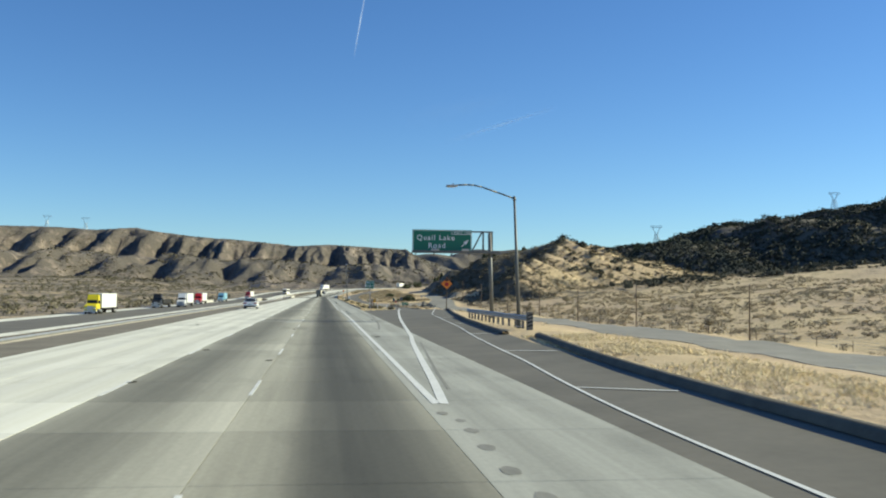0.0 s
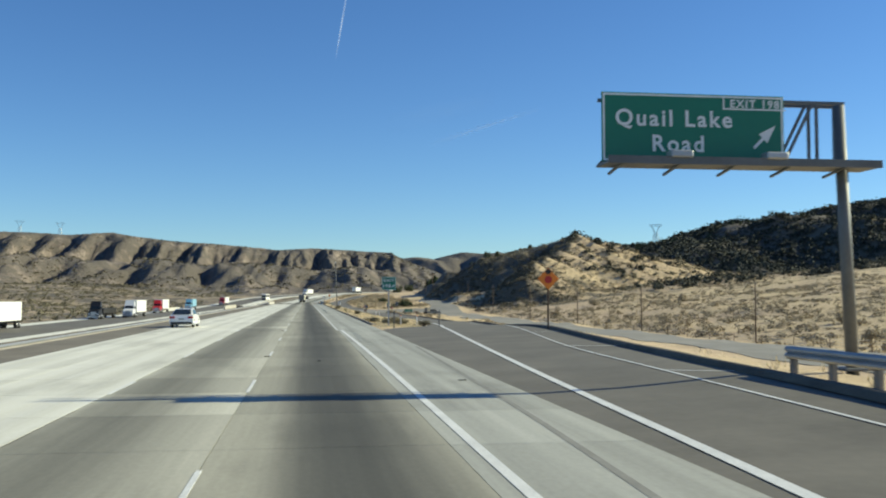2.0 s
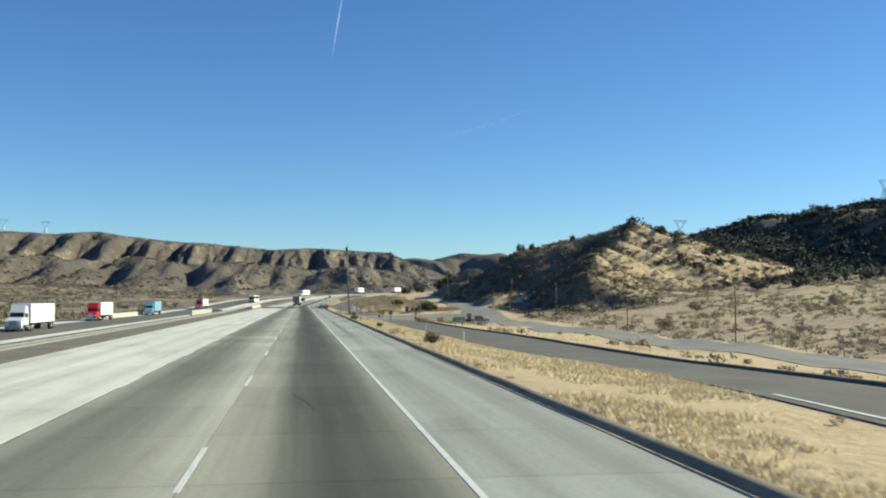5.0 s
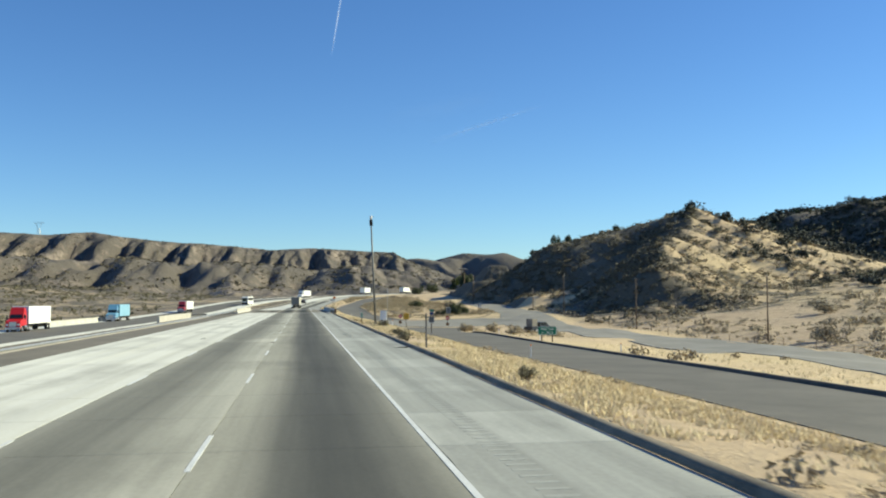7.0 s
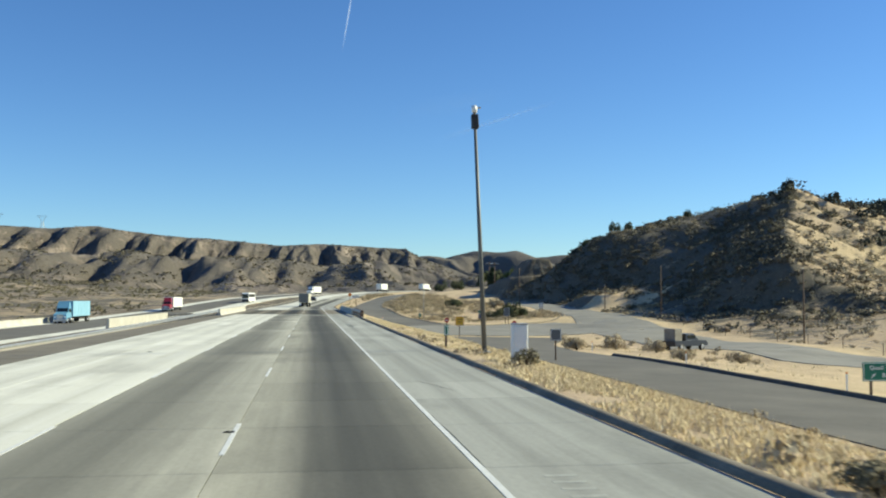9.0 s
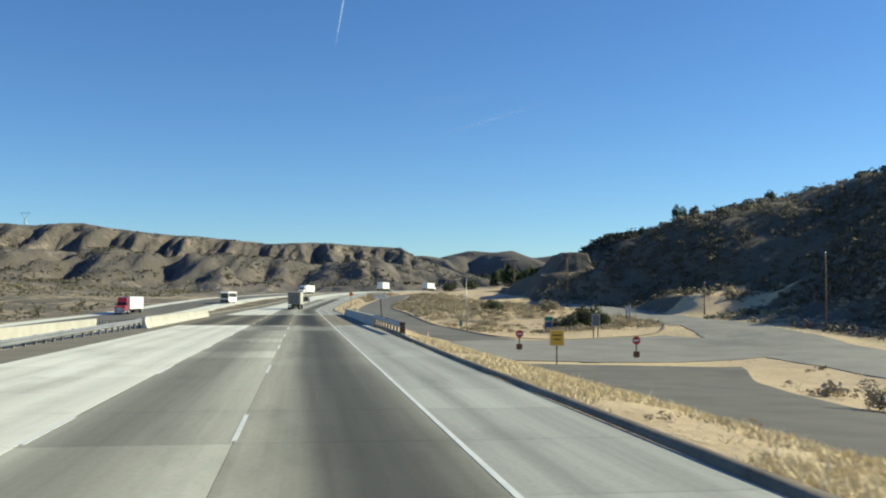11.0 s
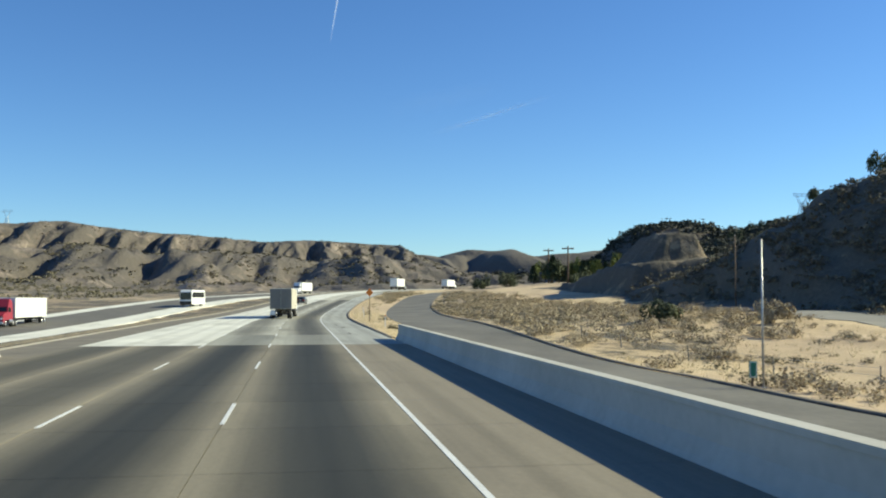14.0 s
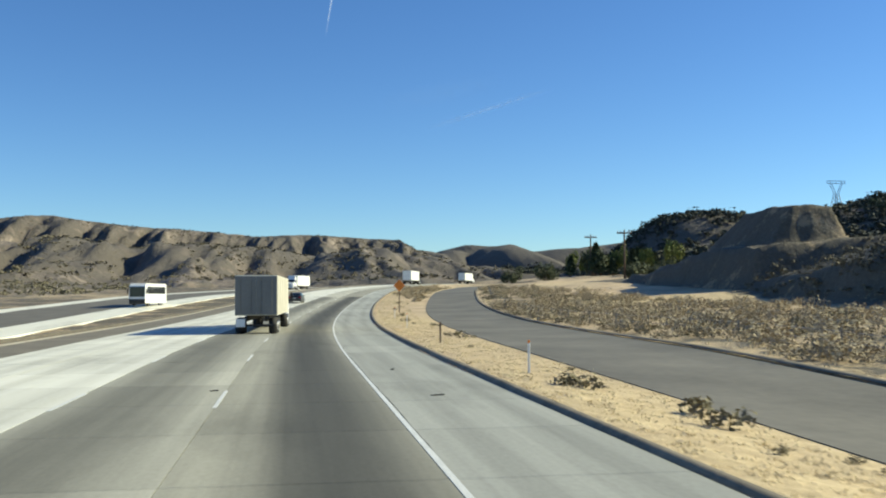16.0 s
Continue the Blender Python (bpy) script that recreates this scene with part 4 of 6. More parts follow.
M_SIGN_YELLOW = plain("yellow sheeting", (0.72, 0.38, 0.02), (0.82, 0.46, 0.04), 2, 0.5, 0, 0, 0)
M_SIGN_BACK = plain("weathered sign back", (0.10, 0.10, 0.10), (0.17, 0.17, 0.165), 4, 0.6, 0.2, 0.05, 0.004)
M_BLUE = plain("blue sheeting", (0.02, 0.06, 0.22), (0.03, 0.085, 0.28), 2, 0.5, 0, 0, 0)
end_block(6.1, 376.5, -0.1)
end_block(11.62, 53.3, land_at(11.62, 53.3), M_GREY_WOOD, "thick greyed timber block at the rail's end")
post_sign("exit_sign", 6.75, 136.4, "green exit number sign on a single steel post", 1.16, 1.08, 2.95, M_GREEN,
          [("EXIT", 0.36, 0, 0.78), ("198", 0.40, -0.18, 0.33)], 1, 0.0, (0.34, 0.36, 0.33), (), 0, M_STEEL)
post_sign("guide_sign", 25.2, 297, "low green guide sign on two wooden posts", 2.0, 0.85, 0.65, M_GREEN, [("Quail Lake", 0.25, 0, 0.6), ("Road", 0.28, 0.26, 0.25)], 2, None, (0.26, -0.5, 0.25))
board = post_sign("street_sign_board", 6.6, 396.5, "white wooden name board on a thick brown post", 1.22, 0.43, 5.0, M_WHITE, [("QUAIL LAKE RD", 0.128, 0.065, 0.335)], 1, -2.65, None,
          [(-0.13, 0.20, 0.25, 0.035), (0.22, 0.20, 0.30, 0.035), (-0.22, 0.085, 0.07, 0.045), (0.03, 0.085, 0.04, 0.045), (0.37, 0.085, 0.14, 0.045), (0.52, 0.125, 0.09, 0.06)])
board.matrix_basis = pose(6.58, 396.5, -1.95, 0, -4.2, 0) @ Matrix.Diagonal((0.86, 1.0, 0.86, 1.0))
for k in range(3):
    bm = bmesh.new()
    bmesh.ops.create_cone(bm, cap_ends=True, segments=7, radius1=0.038, radius2=0.038, depth=0.012, matrix=pose(-0.545, -0.036, 5.0 + 0.085 + 0.125 * k, 90, 10 * k, 0))
    part("red_badge", bm, M_RED, board, "small red badge")
post_sign("guide_sign", 32.2, 440, "green sign above a blue panel on posts", 1.2, 0.6, 1.5, M_GREEN, [], 2, None)
post_sign("service_sign", 32.2, 440.25, "blue service panel under a green sign", 1.0, 0.85, 0.6, M_BLUE, [], 2, None)
post_sign("warning_sign", 20.8, 393, "square yellow warning sign on a wooden post", 1.25, 1.35, 1.5, M_SIGN_YELLOW, [], 1, None, None, [(0, 0.9, 0.8, 0.1), (0, 0.55, 0.6, 0.1)])
post_sign("guide_sign", 34.3, 425.8, "dark green sign seen on two wooden posts", 1.0, 1.45, 1.3, M_SIGN_BACK, [], 2, None)
for sx in (-0.24, 0.24):
    post_sign("route_sign", 45.6 + sx, 447, "narrow pale route marker on a post", 0.36, 1.1, 1.4, M_STEEL, [], 1, None)
post_sign("warning_sign", 16.3, 320.7, "dark back of a small sign on a post", 0.75, 0.8, 1.3, M_SIGN_BACK, [], 1, None)
post_sign("mile_marker", 6.5, 304, "small blue-green marker plate on a thin post", 0.22, 0.5, 0.55, M_GREEN, [], 1, None)
post_sign("mile_marker", 20.5, 441, "small green marker plate on a thin post", 0.4, 0.75, 0.5, M_GREEN, [], 1, None)


def diamond_sign(x, y, zc, half, face, label, inner=None, top_arrow=True):
    z = land_at(x, y)
    g = tagged(thing("diamond_sign", x, y, z), label, "road sign")
    part("post", box(bmesh.new(), -0.05, 0.05, 0.03, 0.12, -0.4, zc - z + half * 0.6, 0.008), M_WOOD, g)
    bm = box(bmesh.new(), -half * 0.7071, half * 0.7071, -0.02, 0.02, -half * 0.7071, half * 0.7071, 0.012)
    p = part("sign_panel", bm, face, g)
    p.matrix_basis = pose(0, 0, zc - z, 0, 45, 0)
    if inner:
        bm = bmesh.new()
        bmesh.ops.create_cone(bm, cap_ends=True, segments=8, radius1=half * 0.36, radius2=half * 0.36, depth=0.012, matrix=pose(0, -0.03, 0, 90, 22.5, 0))
        o = part("red_octagon", bm, inner, g)
        o.matrix_basis = pose(0, 0, zc - z - 0.06)
        bm = bmesh.new()
        vs = [bm.verts.new(v) for v in ((-0.12, -0.03, 0), (0.12, -0.03, 0), (0.12, -0.03, 0.1), (0.28, -0.03, 0.1), (0, -0.03, 0.36), (-0.28, -0.03, 0.1), (-0.12, -0.03, 0.1))]
        f = bm.faces.new(vs)
        r = bmesh.ops.extrude_face_region(bm, geom=[f])
        bmesh.ops.translate(bm, vec=(0, 0.01, 0), verts=[v for v in r["geom"] if isinstance(v, bmesh.types.BMVert)])
        o = part("black_arrow", bm, M_BLACK, g)
        o.matrix_basis = pose(0, 0, zc - z + half * 0.42)
    return g


diamond_sign(14.9, 115.5, 3.5, 0.68, M_ORANGE, "orange diamond stop-ahead sign beside the ramp", M_RED)
diamond_sign(*along(566, 8.7)[:2], 3.4, 0.66, M_ORANGE, "orange diamond curve sign in the grass strip")


def round_sign(x, y):
    z = land_at(x, y)
    g = tagged(thing("stop_sign", x, y, z), "red octagonal road sign on a wooden post", "road sign")
    part("post", box(bmesh.new(), -0.05, 0.05, 0.02, 0.11, -0.3, 1.7, 0.008), M_WOOD, g)
    bm = bmesh.new()
    bmesh.ops.create_cone(bm, cap_ends=True, segments=8, radius1=0.4, radius2=0.4, depth=0.03, matrix=pose(0, 0, 1.6, 90, 22.5, 0))
    part("sign_panel", bm, M_RED, g)
    part("lower_board", box(bmesh.new(), -0.3, 0.3, -0.02, 0.02, 0.05, 0.6, 0.01), M_BLOCK, g, "reddish-brown board")
    part("text_bar", box(bmesh.new(), -0.26, 0.26, -0.022, -0.016, 1.54, 1.66), M_WHITE, g)


round_sign(21.2, 409)
round_sign(30.2, 400)


def camera_pole():
    x, y = 7.7, 300
    z = land_at(x, y)
    g = tagged(thing("camera_pole", x, y, z), "tall slim steel pole with a traffic camera on top", "pole")
    part("pole", bar(bmesh.new(), (0, 0, -0.4), (0, 0, 10.9 - z), 0.12, 0.07, 12), M_POLE, g, "", True)
    part("camera_box", box(bmesh.new(), -0.16, 0.16, -0.14, 0.14, 10.1 - z, 10.75 - z, 0.03), M_BLACK, g, "dark equipment box")
    part("camera_head", bar(bmesh.new(), (0, 0, 10.85 - z), (0, 0, 11.15 - z), 0.13, 0.12, 10), M_WHITE, g, "white camera dome", True)
    part("camera_arm", box(bmesh.new(), -0.05, 0.3, -0.03, 0.03, 11.02 - z, 11.1 - z, 0.01), M_STEEL, g)
    part("base_plate", box(bmesh.new(), -0.25, 0.25, -0.25, 0.25, 0, 0.06, 0.01), M_STEEL, g)
    g.matrix_basis = pose(x, y, z, 0, -2.4, 0)


camera_pole()


def cabinet():
    x, y = 8.05, 294.2
    z = land_at(x, y)
    g = tagged(thing("control_cabinet", x, y, z), "pale grey roadside control cabinet in dry grass", "cabinet")
    part("body", box(bmesh.new(), -0.3, 0.3, -0.25, 0.25, 0.05, 1.45, 0.03), M_WHITE, g)
    part("roof", box(bmesh.new(), -0.32, 0.32, -0.27, 0.27, 1.45, 1.5, 0.02), M_STEEL, g)
    part("door", box(bmesh.new(), -0.26, 0.26, -0.27, -0.25, 0.15, 1.38, 0.008), M_WHITE, g)
    part("plinth", box(bmesh.new(), -0.4, 0.4, -0.36, 0.36, -0.3, 0.05, 0.02), M_WALL, g)


cabinet()


def timber_pole(x, y, h, r=0.11):
    g = tagged(thing("timber_pole", x, y, land_at(x, y)), "slim weathered timber pole beside the frontage road", "pole", "poles along the frontage road")
    part("shaft", bar(bmesh.new(), (0, 0, -0.5), (0, 0, h), r, r * 0.75, 8), M_WOOD, g, "", True)
    part("cap", bar(bmesh.new(), (0, 0, h), (0, 0, h + 0.12), r * 0.8, r * 0.4, 8), M_STEEL, g)
    return g


for px, py, ph in ((60, 80, 7.6), (59.5, 130, 7.8), (59.5, 179.5, 8.2), (61.6, 230, 8.5), (62.5, 276, 8.8), (62, 322, 9.2), (61, 371, 9.2), (61, 421, 9.2), (63.5, 462, 5.2), (57, 520, 10)):
    timber_pole(px, py, ph)
thin_pole = tagged(thing("thin_pole", 21.3, 441.6, land_at(21.3, 441.6)), "thin pale steel pole at the edge of the island", "pole")
part("shaft", bar(bmesh.new(), (0, 0, -0.5), (0, 0, 6.9), 0.06, 0.045, 8), M_STEEL, thin_pole, "", True)
part("base_plate", box(bmesh.new(), -0.12, 0.12, -0.12, 0.12, 0.0, 0.03, 0.008), M_STEEL, thin_pole)


def utility_pole(x, y, top):
    z = land_at(x, y)
    g = tagged(thing("utility_pole", x, y, z), "dark timber utility pole with a crossarm", "pole")
    part("shaft", bar(bmesh.new(), (0, 0, -0.5), (0, 0, top - z), 0.3, 0.2, 8), M_WOOD, g, "", True)
    a = part("crossarm", box(bmesh.new(), -1.9, 1.9, -0.15, 0.15, top - z - 1.0, top - z - 0.65, 0.02), M_WOOD, g)
    for k in (-1.7, -0.9, 0.9, 1.7):
        part("insulator", bar(bmesh.new(), (k, 0, top - z - 0.65), (k, 0, top - z - 0.25), 0.12, 0.09, 6), M_STEEL, a)


utility_pole(89.1, 739, 20.4)
utility_pole(82.2, 689, 18.5)


def short_post(x, y, h, mat, label):
    g = tagged(thing("marker_post", x, y, land_at(x, y)), label, "post")
    w = 0.035 if mat is M_WHITE else 0.04
    part("stake", box(bmesh.new(), -w, w, -0.04, 0.04, -0.3, h, 0.012), mat, g)
    part("cap", box(bmesh.new(), -w * 0.9, w * 0.9, -0.035, 0.035, h, h + 0.1, 0.01), mat if mat is not M_WHITE else M_ORANGE, g)


for px, py, ph in ((6.7, 131.0, 1.25), (10.4, 132.6, 1.2), (6.52, 249.1, 1.62)):
    short_post(px, py, ph, M_GREY_WOOD, "square greyed timber post at the grassy gore")
for px, py in ((8.0, 139), (9.2, 137.5), (10.6, 205), (15.6, 264), (11.5, 322), (24, 270), (9.8, 392), (24.4, 318), (25.2, 300), (26, 345)):
    short_post(px, py, 0.75, M_WHITE, "thin white delineator post in dry grass")
for s in (486, 505, 528, 550):
    x, y, _ = along(s, 7.4 + (s % 7) * 0.1)
    short_post(x, y, 0.9, M_WOOD if s == 505 else M_WHITE, "thin delineator post in dry grass")


def fence():
    """A wire stock fence beyond the frontage road."""
    g = tagged(thing("wire_fence", 59, 60, land_at(59, 60)), "low wire stock fence on thin stakes", "fence")
    zb = land_at(59, 60)
    pts = [(59 + 1.0 * math.sin(y * 0.02), y) for y in range(40, 440, 8)]
    bm = bar(bmesh.new(), (0, 0, -0.3), (0, 0, 1.25), 0.04, 0.04, 6)
    me = bpy.data.meshes.new("stake")
    bm.to_mesh(me)
    bm.free()
    me.materials.append(M_WOOD)
    for x, y in pts:
        o = new("stake", me)
        o.parent = g
        o.matrix_basis = pose(x - 59, y - 60, land_at(x, y) - zb)
    for h in (0.5, 0.85, 1.2):
        bm = bmesh.new()
        for (x0, y0), (x1, y1) in zip(pts, pts[1:]):
            bar(bm, (x0 - 59, y0 - 60, land_at(x0, y0) - zb + h), (x1 - 59, y1 - 60, land_at(x1, y1) - zb + h), 0.012, 0.012, 4)
        part("wire", bm, M_STEEL, g)



def stake_fence():
    """A row of stakes with wire beside the entry ramp."""
    g = tagged(thing("stake_fence", 20, 480, land_at(20, 480)), "weathered timber stakes with slack wire in dry brush", "fence")
    zb = land_at(20, 480)
    base = [(30, 446), (23.5, 468), (21.6, 500), (23, 540), (28.5, 590), (37.5, 640)]
    pts = [(p.x, p.y) for p in curve_points(base, 6.5)]
    bm = box(bmesh.new(), -0.035, 0.035, -0.035, 0.035, -0.3, 0.95, 0.01)
    me = bpy.data.meshes.new("stake")
    bm.to_mesh(me)
    bm.free()
    me.materials.append(M_GREY_WOOD)
    for x, y in pts:
        o = new("stake", me)
        o.parent = g
        o.matrix_basis = pose(x - 20, y - 480, land_at(x, y) - zb, random.uniform(-5, 5), random.uniform(-5, 5), random.uniform(0, 90))
    for h in (0.45, 0.85):
        bm = bmesh.new()
        for (x0, y0), (x1, y1) in zip(pts, pts[1:]):
            bar(bm, (x0 - 20, y0 - 480, land_at(x0, y0) - zb + h), (x1 - 20, y1 - 480, land_at(x1, y1) - zb + h), 0.008, 0.008, 4)
        part("wire", bm, M_STEEL, g)


fence()
stake_fence()


def pylon(x, y, h, label):
    """A lattice transmission tower with two crossarm peaks."""
    g = tagged(thing("transmission_tower", x, y, land_at(x, y) - 0.5), label, "pylon", "transmission towers")
    b, w = h * 0.16, h * 0.05
    bm = bmesh.new()
    for sx in (-1, 1):
        for sy in (-1, 1):
            beam(bm, (sx * b, sy * b, 0), (sx * w, sy * w, h * 0.62), 0.35, 0.35)
            beam(bm, (sx * w, sy * w, h * 0.62), (sx * h * 0.17, sy * w, h * 0.9), 0.3, 0.3)
    for k in range(5):
        f0, f1 = k / 5, (k + 1) / 5
        for sy in (-1, 1):
            a0, a1 = b + (w - b) * f0, b + (w - b) * f1
            beam(bm, (-a0, sy * a0, h * 0.62 * f0), (a1, sy * a1, h * 0.62 * f1), 0.2, 0.2)
            beam(bm, (a0, sy * a0, h * 0.62 * f0), (-a1, sy * a1, h * 0.62 * f1), 0.2, 0.2)
    part("tower_frame", bm, M_STEEL, g)
    for zz in (0.9, 0.97):
        bm = bmesh.new()
        beam(bm, (-h * 0.28, 0, h * zz), (h * 0.28, 0, h * zz), 0.4, 0.4)
        part("crossarm", bm, M_STEEL, g)
    bm = bmesh.new()
    for sx in (-0.27, -0.17, 0.0, 0.17, 0.27):
        beam(bm, (sx * h, 0, h * 0.9), (sx * h, 0, h * 0.97), 0.25, 0.25)
    part("arm_ties", bm, M_STEEL, g)


for px, py, ph in ((393, 1112, 25.9), (561, 1010, 23.2), (330, 1330, 30), (-640, 2350, 36), (-560, 2380, 36), (355, 1233, 19)):
    pylon(px, py, ph, "grey lattice transmission tower on the hills")


# ---------------------------------------------------------------- vehicles
def gloss(name, colour, rough=0.3, metal=0.0):
    return plain(name, tuple(0.85 * c for c in colour), colour, 2, rough, metal, 0, 0)


M_TYRE = plain("tyre rubber", (0.012, 0.012, 0.012), (0.03, 0.03, 0.03), 8, 0.8, 0, 0.1, 0.004)
M_RIM = plain("wheel rim", (0.35, 0.35, 0.36), (0.55, 0.55, 0.56), 8, 0.35, 0.8, 0, 0)
M_GLASS = plain("dark car glass", (0.012, 0.016, 0.02), (0.02, 0.026, 0.03), 3, 0.06, 0, 0, 0)
M_CHASSIS = plain("truck chassis", (0.015, 0.015, 0.015), (0.04, 0.038, 0.035), 6, 0.7, 0.2, 0.1, 0.01)
M_LAMP_RED = plain("red tail lamp", (0.25, 0.01, 0.01), (0.35, 0.02, 0.02), 3, 0.25, 0, 0, 0)
M_TRAILER = plain("white trailer skin", (0.70, 0.70, 0.68), (0.80, 0.80, 0.78), 1.5, 0.45, 0, 0.02, 0.004)
# dirty grey doors, darkened further: shade on the truck's rear is in the colour
M_SHADED_DOORS = plain("grimy grey door steel with painted shade", (0.15, 0.148, 0.138), (0.22, 0.216, 0.20), 2.5, 0.6, 0.1, 0.05, 0.01)
M_CARGO = plain("cream cargo box", (0.50, 0.48, 0.40), (0.60, 0.57, 0.48), 1.5, 0.55, 0, 0.05, 0.01)


def wheel_under(parent, x, y, r, w):
    """A tyre with its rim, axle along x."""
    bm = bmesh.new()
    bmesh.ops.create_cone(bm, cap_ends=True, segments=20, radius1=r, radius2=r, depth=w, matrix=pose(x, y, r, 0, 90, 0))
    es = [e for e in bm.edges if len(e.link_faces) == 2 and any(len(f.verts) > 4 for f in e.link_faces)]
    bmesh.ops.bevel(bm, geom=es, offset=r * 0.12, segments=2, affect="EDGES")
    t = part("wheel", bm, M_TYRE, parent, "", True)
    bm = bmesh.new()
    side = 1 if x > 0 else -1
    bmesh.ops.create_cone(bm, cap_ends=True, segments=16, radius1=r * 0.58, radius2=r * 0.5, depth=0.03, matrix=pose(x + side * (w / 2 + 0.008), y, r, 0, 90 * side, 0))
    part("rim", bm, M_RIM, t)


def loft(rows, material, name, parent, label=""):
    """A closed skin through cross-sections of equal size, with end caps."""
    n = len(rows[0])
    vs = [v for r in rows for v in r]
    fs = []
    for i in range(len(rows) - 1):
        for c in range(n):
            fs.append((i * n + c, i * n + (c + 1) % n, (i + 1) * n + (c + 1) % n, (i + 1) * n + c))
    fs += [tuple(range(n))[::-1], tuple(range((len(rows) - 1) * n, len(rows) * n))]
    bm = bmesh.new()
    bv = [bm.verts.new(v) for v in vs]
    for f in fs:
        bm.faces.new([bv[k] for k in f])
    bmesh.ops.recalc_face_normals(bm, faces=bm.faces)
    bmesh.ops.bevel(bm, geom=[e for e in bm.edges if e.calc_face_angle(0) > 0.5], offset=0.03, segments=2, affect="EDGES")
    return part(name, bm, material, parent, label)


def prism(profile, w, material, name, parent, label="", inset=0.0):
    """A side profile of (y, z) points pulled across the vehicle, narrower at the top by inset."""
    zs = [z for _, z in profile]
    lo, hi = min(zs), max(zs)
    half = lambda z: w / 2 - inset * max(0.0, (z - lo) / (hi - lo + 1e-6))
    return loft([[(-half(z), y, z) for y, z in profile], [(half(z), y, z) for y, z in profile]], material, name, parent, label)


def sedan(x, y, z, paint, label, turn=0.0):
    """A saloon car that points along +y."""
    g = tagged(thing("car", x, y, z, turn), label, "car")
    low = [(-2.4, 0.32), (-2.42, 0.62), (-2.32, 0.98), (-1.6, 1.02), (0.9, 0.98), (2.05, 0.80), (2.4, 0.62), (2.42, 0.34), (1.9, 0.22), (-1.9, 0.22)]
    prism(low, 1.84, paint, "body", g, "", 0.06)
    cabin = [(-1.95, 0.99), (-1.15, 1.40), (-0.5, 1.47), (0.25, 1.44), (1.15, 0.97)]
    prism(cabin, 1.62, paint, "roof", g, "", 0.17)
    for nm, y0, z0, y1, z1 in (("rear_window", -1.98, 1.02, -1.2, 1.41), ("windscreen", 1.18, 1.0, 0.32, 1.43)):
        bm = bmesh.new()
        sgn = -1 if y0 < 0 else 1
        f = bm.faces.new([bm.verts.new(v) for v in ((-0.70, y0 + 0.02 * sgn, z0 + 0.03), (0.70, y0 + 0.02 * sgn, z0 + 0.03), (0.58, y1 + 0.03 * sgn, z1), (-0.58, y1 + 0.03 * sgn, z1))])
        r = bmesh.ops.extrude_face_region(bm, geom=[f])
        bmesh.ops.translate(bm, vec=(0, 0.012 * sgn, 0.012), verts=[v for v in r["geom"] if isinstance(v, bmesh.types.BMVert)])
        part(nm, bm, M_GLASS, g, "dark tinted glass")
    for sx in (-1, 1):
        for y0, y1, t0, t1 in ((-1.45, -0.5, -1.0, -0.5), (-0.42, 0.82, -0.42, 0.2)):
            bm = bmesh.new()
            vs = [bm.verts.new(v) for v in ((sx * 0.815, y0, 1.03), (sx * 0.815, y1, 1.03), (sx * 0.685, t1, 1.38), (sx * 0.685, t0, 1.38))]
            f = bm.faces.new(vs)
            r = bmesh.ops.extrude_face_region(bm, geom=[f])
            bmesh.ops.translate(bm, vec=(sx * 0.012, 0, 0.004), verts=[v for v in r["geom"] if isinstance(v, bmesh.types.BMVert)])
            part("side_window", bm, M_GLASS, g, "dark tinted glass")
        part("tail_lamp", box(bmesh.new(), sx * 0.7 - 0.2, sx * 0.7 + 0.2, -2.43, -2.33, 0.72, 0.88, 0.02), M_LAMP_RED, g)
        part("mirror", box(bmesh.new(), sx * 0.98 - 0.1, sx * 0.98 + 0.1, 0.62, 0.78, 0.98, 1.12, 0.03), paint, g)
        for wy in (-1.42, 1.42):
            wheel_under(g, sx * 0.80, wy, 0.33, 0.22)
    part("rear_bumper", box(bmesh.new(), -0.8, 0.8, -2.46, -2.3, 0.3, 0.45, 0.03), M_CHASSIS, g)
    part("plate", box(bmesh.new(), -0.2, 0.2, -2.45, -2.42, 0.6, 0.74, 0.005), M_STEEL, g)
    return g


def rear_axle(g, y, spread=1.0, r=0.5):
    for sx in (-1, 1):
        wheel_under(g, sx * spread, y, r, 0.5)


